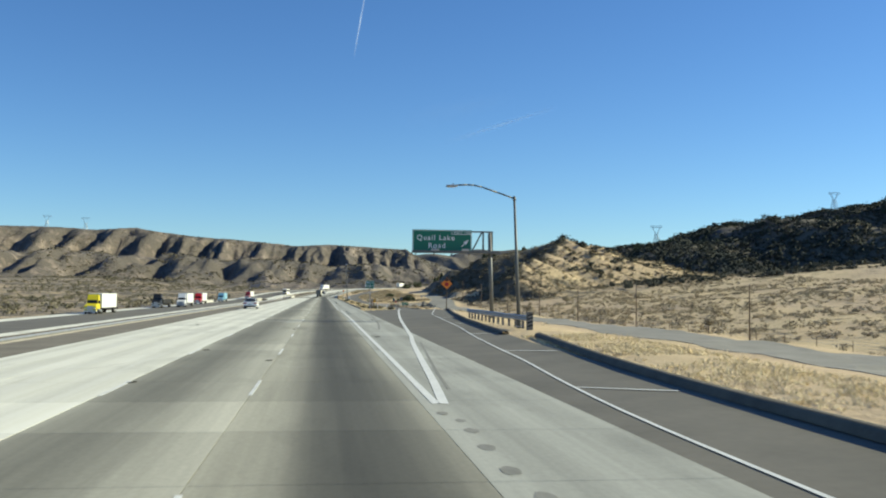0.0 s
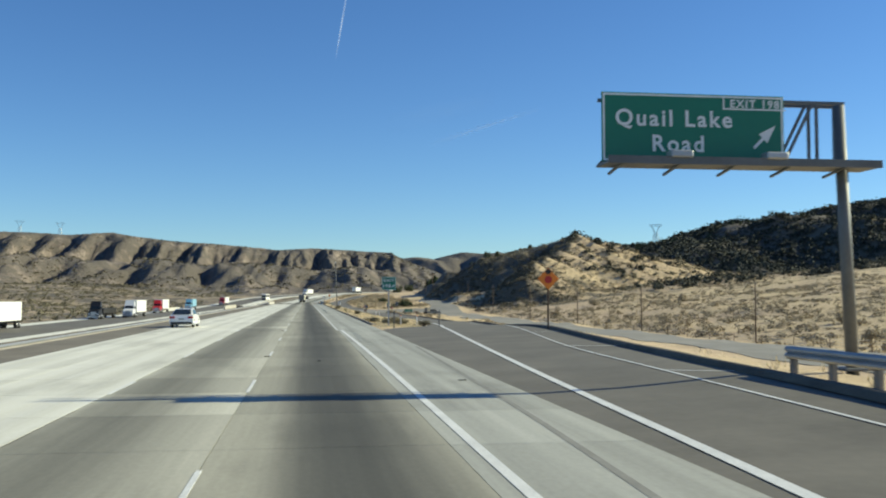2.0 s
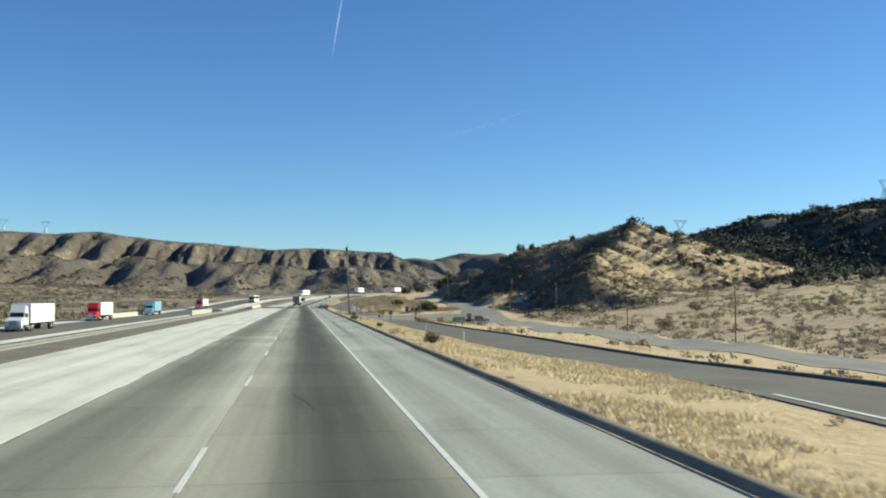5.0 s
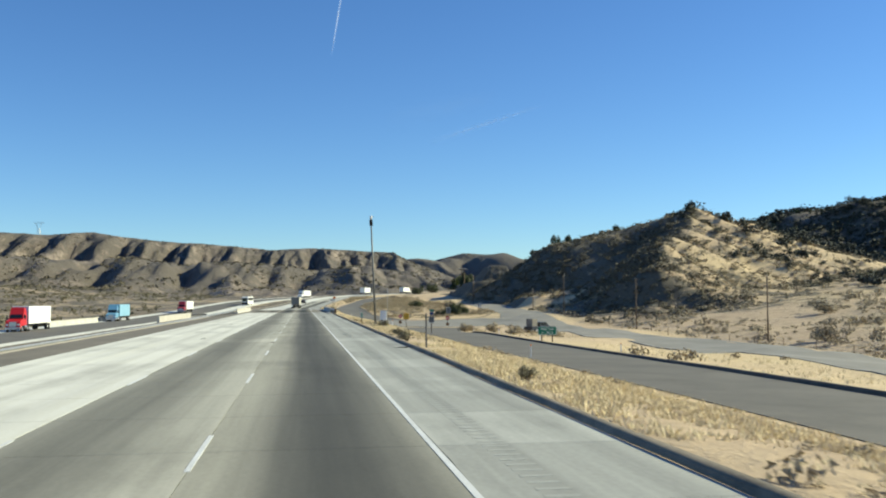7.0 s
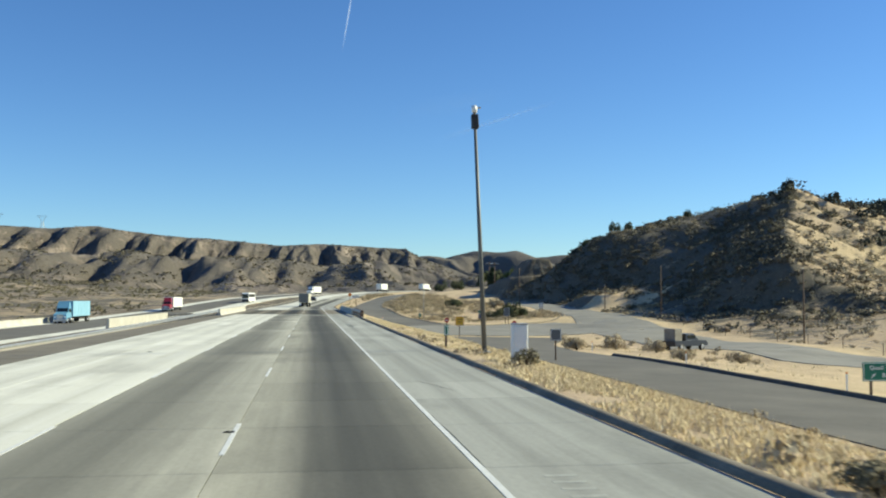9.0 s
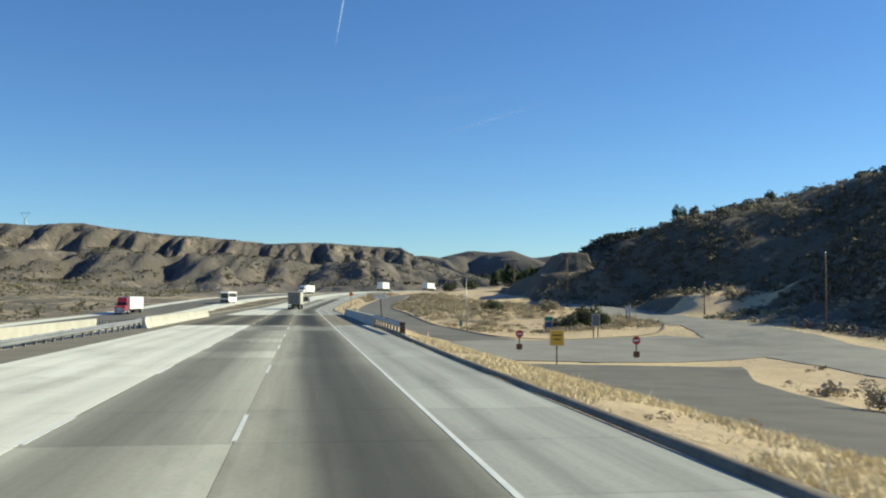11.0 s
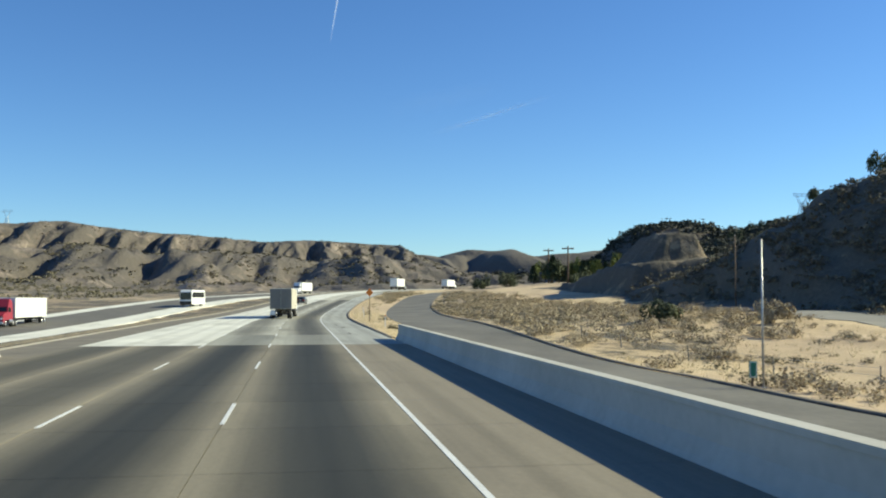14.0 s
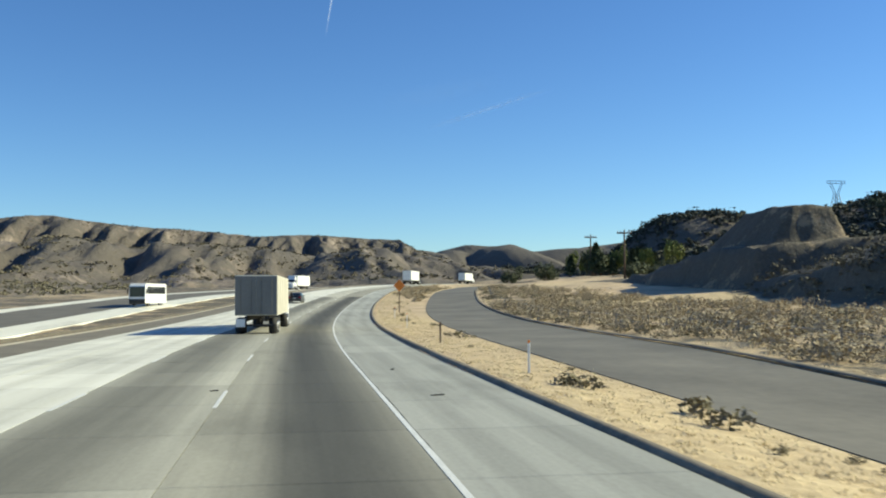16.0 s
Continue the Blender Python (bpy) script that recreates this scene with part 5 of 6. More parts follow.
def semi(x, y, z, cab, box_mat, label, turn=0.0, length=14.0, top=4.0, box_top=None, door_mat=None):
    """A tractor with a box trailer; it points along +y."""
    g = tagged(thing("articulated_truck", x, y, z, turn), label, "truck")
    bt = box_top or top
    bm = box(bmesh.new(), -1.28, 1.28, -length, -0.2, 1.15, bt, 0.04)
    t = part("trailer_box", bm, box_mat, g)
    bm = bmesh.new()
    for sx in (-1, 1):
        box(bm, sx * 0.6 - 0.06, sx * 0.6 + 0.06, -length + 0.1, 3.9, 0.8, 1.12)
    part("chassis", bm, M_CHASSIS, g)
    for sx in (-1.29, 1.29):
        for k in range(int(length / 2.4)):
            part("side_rib", box(bmesh.new(), sx - 0.012, sx + 0.012, -length + 0.3 + 2.4 * k, -length + 0.36 + 2.4 * k, 1.25, bt - 0.1), box_mat, t)
    for sx in (-1, 1):
        part("rear_door", box(bmesh.new(), sx * 0.635 - 0.625, sx * 0.635 + 0.625, -length - 0.035, -length, 1.2, bt - 0.06, 0.01), door_mat or box_mat, t)
        for rx in (0.3, 0.95):
            part("lock_rod", bar(bmesh.new(), (sx * rx, -length - 0.06, 1.2), (sx * rx, -length - 0.06, bt - 0.15), 0.02, 0.02, 6), door_mat or M_STEEL, t)
    part("bumper", box(bmesh.new(), -1.2, 1.2, -length - 0.02, -length + 0.1, 0.5, 0.62, 0.01), M_CHASSIS, g)
    # tractor
    prof = [(0.3, 0.9), (0.3, 3.0), (0.6, top - 0.35), (1.5, top - 0.15), (2.15, 2.75), (2.4, 2.05), (3.9, 1.75), (4.15, 1.5), (4.2, 0.6), (3.5, 0.55), (2.9, 0.95)]
    prism(prof, 2.3, cab, "cab", g, "", 0.14)
    bm = bmesh.new()
    vs = [bm.verts.new(v) for v in ((-0.95, 2.44, 2.12), (0.95, 2.44, 2.12), (0.9, 2.2, 2.72), (-0.9, 2.2, 2.72))]
    f = bm.faces.new(vs)
    r = bmesh.ops.extrude_face_region(bm, geom=[f])
    bmesh.ops.translate(bm, vec=(0, 0.015, 0.008), verts=[v for v in r["geom"] if isinstance(v, bmesh.types.BMVert)])
    part("windscreen", bm, M_GLASS, g, "dark glass")
    for sx in (-1, 1):
        part("side_window", box(bmesh.new(), sx * 1.09 - 0.015, sx * 1.09 + 0.015, 1.3, 2.05, 2.05, 2.65, 0.01), M_GLASS, g, "dark glass")
        part("fuel_tank", bar(bmesh.new(), (sx * 0.95, 0.6, 0.75), (sx * 0.95, 2.0, 0.75), 0.32, 0.32, 12), M_RIM, g)
        part("mirror", box(bmesh.new(), sx * 1.4 - 0.08, sx * 1.4 + 0.08, 2.2, 2.3, 2.0, 2.6, 0.02), M_CHASSIS, g)
        part("headlight", box(bmesh.new(), sx * 0.85 - 0.18, sx * 0.85 + 0.18, 4.12, 4.22, 1.0, 1.25, 0.03), M_WHITE, g)
        wheel_under(g, sx * 1.0, 3.2, 0.5, 0.32)
    part("grille", box(bmesh.new(), -0.55, 0.55, 4.1, 4.22, 0.8, 1.6, 0.03), M_RIM, g, "bright chrome grille")
    part("front_bumper", box(bmesh.new(), -1.15, 1.15, 4.0, 4.3, 0.35, 0.75, 0.06), M_RIM, g)
    for wy in (-length + 0.7, -length + 1.9, -0.6, 0.5):
        rear_axle(g, wy)
    return g


def coach(x, y, z, turn):
    g = tagged(thing("coach", x, y, z, turn), "white touring coach with dark windows and wave stripe", "bus")
    prof = [(-6, 0.45), (-6, 3.3), (-5.8, 3.5), (5.4, 3.5), (5.85, 3.1), (6.0, 1.6), (6.0, 0.45)]
    prism(prof, 2.5, M_TRAILER, "body", g, "", 0.05)
    bm = bmesh.new()
    box(bm, -1.12, 1.12, 5.86, 6.05, 1.45, 2.95, 0.04)
    part("windscreen", bm, M_GLASS, g, "large dark windscreen")
    for sx in (-1, 1):
        for k in range(6):
            part("side_window", box(bmesh.new(), sx * 1.235 - 0.02, sx * 1.235 + 0.02, -5.2 + 1.7 * k, -3.6 + 1.7 * k, 1.9, 3.0, 0.01), M_GLASS, g, "dark tinted window")
        for wy in (-3.6, -2.5, 4.0):
            wheel_under(g, sx * 1.05, wy, 0.5, 0.3)
        part("mirror", box(bmesh.new(), sx * 1.42 - 0.07, sx * 1.42 + 0.07, 5.9, 6.0, 1.9, 2.6, 0.02), M_CHASSIS, g)
    part("front_bumper", box(bmesh.new(), -1.2, 1.2, 5.9, 6.12, 0.35, 1.1, 0.05), M_CHASSIS, g)


def pickup_truck(x, y, z, turn):
    g = tagged(thing("pickup_truck", x, y, z, turn), "dark pickup truck with a grey boxed load, parked on dirt", "pickup")
    paint = gloss("near-black paint", (0.02, 0.022, 0.03))
    prism([(-2.8, 0.5), (-2.8, 1.05), (0.0, 1.08), (1.2, 1.08), (2.6, 1.0), (2.8, 0.8), (2.8, 0.5)], 1.9, paint, "body", g, "", 0.05)
    prism([(-0.9, 1.05), (-0.75, 1.75), (0.6, 1.78), (1.35, 1.08)], 1.7, paint, "cab", g, "", 0.12)
    for sx in (-1, 1):
        part("side_window", box(bmesh.new(), sx * 0.80 - 0.02, sx * 0.80 + 0.02, -0.6, 0.75, 1.2, 1.62, 0.01), M_GLASS, g, "dark glass")
        for wy in (-1.75, 1.8):
            wheel_under(g, sx * 0.82, wy, 0.4, 0.26)
    part("windscreen", box(bmesh.new(), -0.7, 0.7, 0.9, 1.0, 1.2, 1.6, 0.02), M_GLASS, g, "dark glass")
    part("load", box(bmesh.new(), -0.7, 0.7, -2.5, -1.3, 1.05, 2.3, 0.05), M_GREY_WOOD, g, "weathered grey boxed load")


def opposite(s, d):
    x, y, a = along(s, d)
    return x, y, float(zroad(s)) + float(np.interp(s, [-400, 470, 600, 2400], [-2.3, -2.3, -1.0, -1.0])) + 0.03, 180 - math.degrees(a)


def place(fn, s, d, *args, **kw):
    x, y, z, turn = opposite(s, d)
    return fn(x, y, z, *args, turn=turn, **kw)


YELLOW = gloss("yellow cab paint", (0.72, 0.60, 0.03))
RED = gloss("red cab paint", (0.52, 0.02, 0.025))
LIGHT_BLUE = gloss("light blue paint", (0.16, 0.36, 0.52))
WHITE_CAB = gloss("white cab paint", (0.75, 0.75, 0.75))
MAROON = gloss("maroon cab paint", (0.30, 0.03, 0.05))
BLACK_CAB = gloss("black cab paint", (0.02, 0.02, 0.022))
CAR_WHITE = gloss("white car paint", (0.78, 0.79, 0.80), 0.2)

place(semi, 200, -44.6, YELLOW, M_TRAILER, "yellow-cab articulated truck with a white box trailer")
place(semi, 292, -40.5, WHITE_CAB, M_TRAILER, "white articulated truck with a white box trailer")
place(semi, 276, -44.8, BLACK_CAB, M_CHASSIS, "black-cab articulated truck with a dark flat load", box_top=2.2)
place(semi, 364, -44.8, RED, M_TRAILER, "red-cab articulated truck with a white box trailer")
place(semi, 443, -44.8, LIGHT_BLUE, gloss("light blue box", (0.26, 0.48, 0.62), 0.5), "light blue articulated truck with a matching trailer")
place(semi, 540, -42.0, MAROON, M_TRAILER, "maroon-cab articulated truck with a white box trailer")
place(semi, 728, -33.0, WHITE_CAB, M_TRAILER, "distant white articulated truck on the far bend")
bx, by, bz, bt = opposite(610, -31.0)
coach(bx, by, bz, bt)
ahead = semi(*along(529.0, -2.4)[:2], float(zroad(529)) - 0.05, WHITE_CAB, M_CARGO, "grey box semi truck seen in the lane ahead", turn=-math.degrees(along(527, 0)[2]), length=13.5, top=3.75, box_top=3.6, door_mat=M_SHADED_DOORS)
part("mud_flap_board", box(bmesh.new(), -1.2, -0.65, -13.6, -13.55, 0.45, 0.95, 0.01), M_WHITE, ahead, "white board by the rear wheels")
for s, d, m, b, lab in ((760, -3.2, BLACK_CAB, M_TRAILER, "distant white box truck on the bend"), (840, 0.5, WHITE_CAB, M_TRAILER, "distant white box truck far along the bend")):
    x, y, a = along(s, d)
    semi(x, y, float(zroad(s)), m, b, lab, turn=-math.degrees(a))
sedan(-9.6, 137, 0, CAR_WHITE, "white saloon car in the inner lane")
x, y, a = along(596, -5.9)
sedan(x, y, float(zroad(596)), gloss("dark car paint", (0.03, 0.032, 0.035)), "dark saloon car further along the road", -math.degrees(a))
pickup_truck(38.6, 354, land_at(38.6, 354), -58)
# ---------------------------------------------------------------- plants
RNG = np.random.RandomState(11)


def leaf_material(name, dark, light, rough=0.85):
    m, nt, ns, ln, b = nodes_of(name)
    geo = ns.new("ShaderNodeNewGeometry")
    n = noise_node(nt, geo.outputs["Position"], 0.15, 3)
    mixv = math_node(nt, "ADD", math_node(nt, "MULTIPLY", geo.outputs["Random Per Island"], 0.6), math_node(nt, "MULTIPLY", n, 0.4))
    ln.new(ramp_node(nt, mixv, [(0.1, dark), (0.9, light)]), b.inputs["Base Color"])
    b.inputs["Roughness"].default_value = rough
    return m


M_SAGE = leaf_material("dry sage leaves", (0.23, 0.188, 0.123), (0.49, 0.405, 0.26))
M_OLIVE = leaf_material("dusty olive leaves", (0.10, 0.092, 0.055), (0.25, 0.215, 0.13))
M_BRUSH = leaf_material("dark brush leaves", (0.078, 0.069, 0.047), (0.21, 0.178, 0.115))
M_LEAF = leaf_material("green shrub leaves", (0.032, 0.042, 0.019), (0.105, 0.118, 0.05))
M_STRAW = leaf_material("straw grass", (0.52, 0.43, 0.255), (0.86, 0.735, 0.48))
M_PINE = leaf_material("dark conifer needles", (0.016, 0.028, 0.012), (0.055, 0.078, 0.03))
M_WOODS = leaf_material("dark oak woods leaves", (0.032, 0.037, 0.027), (0.064, 0.068, 0.048))
M_POPLAR = leaf_material("yellow-green leaves", (0.06, 0.08, 0.015), (0.20, 0.22, 0.05))
M_BARK = plain("bark", (0.05, 0.038, 0.028), (0.12, 0.09, 0.065), 8, 0.95, 0, 0.5, 0.02)


def tri_mesh(name, tris, material):
    """A mesh of loose triangles from an array (n, 3, 3)."""
    n = len(tris)
    me = bpy.data.meshes.new(name)
    me.vertices.add(n * 3)
    me.vertices.foreach_set("co", tris.astype(np.float32).ravel())
    me.loops.add(n * 3)
    me.loops.foreach_set("vertex_index", np.arange(n * 3, dtype=np.int32))
    me.polygons.add(n)
    me.polygons.foreach_set("loop_start", np.arange(0, n * 3, 3, dtype=np.int32))
    me.update()
    me.materials.append(material)
    return me


def clump(n, leaf, flat=0.75, lumps=5):
    """Leaf triangles in a lumpy crown of radius 1 over z = 0."""
    c = RNG.randn(lumps, 3) * (0.42, 0.42, 0.25)
    c[:, 2] = np.abs(c[:, 2]) + 0.35
    k = RNG.randint(0, lumps, n)
    d = RNG.randn(n, 3)
    d /= np.linalg.norm(d, axis=1)[:, None]
    p = c[k] + d * (0.42 * RNG.uniform(0.65, 1.1, n))[:, None]
    p[:, 2] = np.abs(p[:, 2]) * flat
    nrm = d + 0.45 * RNG.randn(n, 3) + (0, 0, 0.35)
    nrm /= np.linalg.norm(nrm, axis=1)[:, None]
    a = np.cross(nrm, RNG.randn(n, 3))
    a = a / np.linalg.norm(a, axis=1)[:, None] * leaf
    b = np.cross(nrm, a) * RNG.uniform(0.6, 1.1, n)[:, None]
    return np.stack([p - a * 0.5, p + a * 0.5, p + b], 1)


def scatter(name, material, label, category, places, sizes, leaves=34, leaf=0.34, flat=0.8):
    """Many bushes as one object; each is turned and sized for itself."""
    kinds = [clump(leaves, leaf, flat) for _ in range(9)]
    out = []
    zs = land(places[:, 0], places[:, 1]) - 0.06
    for (x, y), z, r in zip(places, zs, sizes):
        a = RNG.uniform(0, 6.283)
        ca, sa = math.cos(a), math.sin(a)
        t = kinds[RNG.randint(9)]
        out.append(np.stack([(t[..., 0] * ca - t[..., 1] * sa) * r + x, (t[..., 0] * sa + t[..., 1] * ca) * r + y, t[..., 2] * r * RNG.uniform(0.7, 1.1) + z - 0.05 * r], -1))
    return tagged(new(name, tri_mesh(name, np.concatenate(out), material)), label, category, kind="stuff")


def clear_of_roads(p, margin=0.8):
    s, d = road_coords(p[:, 0], p[:, 1])
    ok = ~(((d > -14) & (d < 5.9 + margin)) | ((d > -48.5) & (d < -26)))
    for rows in SIDE_ROADS.values():
        for (x0, y0, w0), (x1, y1, w1) in zip(rows, rows[1:]):
            vx, vy = x1 - x0, y1 - y0
            t = np.clip(((p[:, 0] - x0) * vx + (p[:, 1] - y0) * vy) / (vx * vx + vy * vy), 0, 1)
            ok &= np.hypot(p[:, 0] - x0 - t * vx, p[:, 1] - y0 - t * vy) > (w0 + (w1 - w0) * t) / 2 + margin
    return p[ok]


def spread(n, x0, x1, y0, y1, margin=0.8, patchy=0.0, size=25.0):
    p = np.stack([RNG.uniform(x0, x1, n), RNG.uniform(y0, y1, n)], 1)
    if patchy:
        p = p[fbm(p[:, 0] / size, p[:, 1] / size, 3) + RNG.uniform(-0.06, 0.06, n) > patchy]
    return clear_of_roads(p, margin)


def facing_west(p):
    """How steeply the land climbs to the right at places."""
    return (land(p[:, 0] + 1.5, p[:, 1]) - land(p[:, 0] - 1.5, p[:, 1])) / 3.0


def sizes_for(p, lo, hi):
    return lo + (hi - lo) * RNG.rand(len(p)) ** 2


def grass(name, label, places, height, per=9):
    """Tufts of dry blades as one object."""
    z = land(places[:, 0], places[:, 1]) - 0.07
    base = np.repeat(np.column_stack([places, z]), per, 0)
    m = len(base)
    base[:, :2] += RNG.randn(m, 2) * 0.13
    h = height * RNG.uniform(0.45, 1.15, m)
    lean = RNG.randn(m, 2) * 0.45
    tip = base + np.column_stack([lean * h[:, None], h])
    a = RNG.uniform(0, 6.283, m)
    w = np.column_stack([np.cos(a), np.sin(a), 0 * a]) * 0.02
    return tagged(new(name, tri_mesh(name, np.stack([base - w, base + w, tip], 1), M_STRAW)), label, "grass", kind="stuff")


p = np.concatenate([spread(19000, 8.0, 15, 128, 376, 0.1, 0.36, 6), spread(3600, 6.1, 8.6, 128, 255, 0.1, 0.42, 4), spread(5500, 6.1, 9.2, 255, 376, 0.1, 0.42, 5)])
grass("dry_grass", "low straw-coloured dry grass beside the road", p, 0.15, 11)
s_r, d_r = RNG.uniform(452, 620, 2600), RNG.uniform(6.2, 10.2, 2600)
p = clear_of_roads(np.array([along(s, d)[:2] for s, d in zip(s_r, d_r)]), 0.0)
grass("dry_grass", "straw-coloured dry grass between road and ramp", p, 0.06, 14)
s_r, d_r = RNG.uniform(462, 620, 26), RNG.uniform(7.8, 10.5, 26)
p = clear_of_roads(np.array([along(s, d)[:2] for s, d in zip(s_r, d_r)]), 0.0)
scatter("low_weeds", M_OLIVE, "low brown weeds in the straw strip", "weeds", p, sizes_for(p, 0.2, 0.6), 90, 0.26)
p = spread(5000, 9, 42, -10, 440, 0.5, 0.5, 9)
grass("dry_grass", "sparse straw grass on sandy ground", p, 0.32, 7)
p = spread(1900, 9.2, 14.5, 8, 50, 0.25, 0.42, 5)
grass("dry_grass", "bright golden dry grass behind the ramp kerb", p, 0.13, 12)
p = spread(5200, 17, 56, 432, 640, 0.5, 0.44, 12)
grass("dry_grass", "patchy straw grass in the island", p, 0.34, 7)
p = spread(6000, 58, 130, 40, 440, 0.5, 0.47, 14)
grass("dry_grass", "patchy straw grass on the sandy rise", p, 0.3, 6)
p = np.column_stack([RNG.uniform(-25, -14.8, 3500), RNG.uniform(0, 470, 3500)])
grass("dry_grass", "dry grass and weeds on the median slope", p, 0.3, 6)

p = spread(300, 6.2, 15, 130, 372, 0.2, 0.46, 7)
scatter("low_weeds", M_SAGE, "low grey-brown weeds in the grass strip", "weeds", p, sizes_for(p, 0.18, 0.55), 60, 0.26)
p = spread(7000, 60, 190, 30, 455, 1.0, 0.36, 22)
scatter("sagebrush", M_SAGE, "scattered grey-tan sagebrush on sandy ground", "bushes", p, sizes_for(p, 0.5, 1.6), 60, 0.26, 0.7)
p = spread(2700, 18, 56, 436, 680, 0.8, 0.36, 14)
p = p[(p[:, 0] < 46 + 4 * RNG.rand(len(p))) | (p[:, 1] < 465)]
q = spread(1500, 18, 56, 436, 680, 0.8, 0.40, 9)
q = q[(q[:, 0] < 46) | (q[:, 1] < 465)]
scatter("low_brush", M_OLIVE, "low dusty olive brush in the island", "bushes", q, sizes_for(q, 0.3, 1.0), 110, 0.16, 0.6)
scatter("sagebrush", M_SAGE, "grey-tan sagebrush in the island", "bushes", p, 0.45 + 0.95 * RNG.rand(len(p)) ** 1.3, 150, 0.14, 0.75)
p = spread(300, 24, 41, 180, 400, 1.0, 0.5, 12)
scatter("sagebrush", M_SAGE, "grey-tan sagebrush beside the dirt lot", "bushes", p, sizes_for(p, 0.35, 1.1), 70, 0.3, 0.8)
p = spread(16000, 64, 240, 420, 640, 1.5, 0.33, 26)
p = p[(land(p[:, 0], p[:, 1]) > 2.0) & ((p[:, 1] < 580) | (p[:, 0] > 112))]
# dark leaves on slopes turned from the sun, pale on the rest: painted shade
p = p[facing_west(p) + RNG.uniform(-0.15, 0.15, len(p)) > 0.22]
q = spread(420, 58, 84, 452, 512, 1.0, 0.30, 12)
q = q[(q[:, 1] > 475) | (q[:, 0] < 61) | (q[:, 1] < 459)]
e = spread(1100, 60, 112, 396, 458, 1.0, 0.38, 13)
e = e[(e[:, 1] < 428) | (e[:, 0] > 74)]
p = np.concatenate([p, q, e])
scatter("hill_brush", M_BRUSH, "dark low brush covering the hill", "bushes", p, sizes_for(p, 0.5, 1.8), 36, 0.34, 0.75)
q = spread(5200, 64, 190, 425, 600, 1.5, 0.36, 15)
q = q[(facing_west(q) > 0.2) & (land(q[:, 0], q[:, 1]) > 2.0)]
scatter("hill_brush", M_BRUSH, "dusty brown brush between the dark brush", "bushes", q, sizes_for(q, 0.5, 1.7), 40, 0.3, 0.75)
p = spread(6000, 66, 240, 420, 640, 1.2, 0.40, 18)
p = p[(land(p[:, 0], p[:, 1]) > 2) & ((p[:, 1] < 580) | (p[:, 0] > 112))]
p = p[facing_west(p) + RNG.uniform(-0.1, 0.1, len(p)) < 0.24]
scatter("hill_scrub", M_SAGE, "tan scrub between the dark brush on the hill", "bushes", p, sizes_for(p, 0.5, 1.5), 34, 0.4, 0.7)
p = spread(900, 70, 240, 430, 620, 1.2, 0.42, 16)
p = p[(land(p[:, 0], p[:, 1]) > 3) & ((p[:, 1] < 580) | (p[:, 0] > 112))]
p = p[facing_west(p) + RNG.uniform(-0.1, 0.1, len(p)) < 0.24]
q = spread(1500, 96, 240, 420, 570, 1.2, 0.40, 16)
q = q[facing_west(q) < 0.2]
scatter("hill_bush", M_OLIVE, "rounded olive-brown bushes dotted over the hill", "bushes", q, sizes_for(q, 0.7, 2.1), 70, 0.22, 0.8)
scatter("hill_bush", M_SAGE, "rounded tan bushes dotted over the hill", "bushes", p, sizes_for(p, 0.9, 1.9), 110, 0.2, 0.9)
p = spread(700, 118, 320, 400, 560, 1.5, 0.42, 40)
scatter("oak_scrub", M_WOODS, "dark rounded oak scrub below the mountain", "bushes", p, sizes_for(p, 1.4, 3.6), 90, 0.3, 0.9)
p = spread(30000, 170, 900, 560, 1250, 1.5, 0.24, 60)
scatter("mountain_woods", M_WOODS, "dark oak and brush woods on the mountain", "trees", p, sizes_for(p, 1.8, 5.0), 20, 0.5, 1.0)
p = spread(6000, -300, -50, 120, 1000, 1.0, 0.42, 30)
scatter("plain_brush", M_OLIVE, "olive and tan brush on the valley floor", "bushes", p, sizes_for(p, 0.6, 2.0), 26, 0.42, 0.8)
p = np.stack([RNG.uniform(-650, 330, 30000), RNG.uniform(930, 2150, 30000)], 1)
p = p[fbm(p[:, 0] / 45, p[:, 1] / 70, 3) + RNG.uniform(-0.1, 0.1, len(p)) > 0.45]
p = p[land(p[:, 0], p[:, 1]) > 10]
scatter("ridge_brush", M_BRUSH, "dark brush dotted over the gullied ridge", "bushes", p, sizes_for(p, 0.9, 3.0), 13, 0.65, 0.7)


def shrub(x, y, r, h, material, label, leaves=900):
    z = land_at(x, y)
    g = tagged(thing("shrub", x, y, z), label, "shrub")
    for k in range(3):
        a = k * 2.094
        part("stem", bar(bmesh.new(), (0, 0, -0.1), (0.45 * r * math.cos(a), 0.45 * r * math.sin(a), 0.6 * h), 0.07, 0.025, 6), M_BARK, g)
    t = clump(int(leaves * 1.9), 0.13, 1.0, 12)
    t = t / (1.0, 1.0, 1.15) * (r, r, h)
    c = new("foliage", tri_mesh("foliage", t, material))
    c.parent = g
    return g


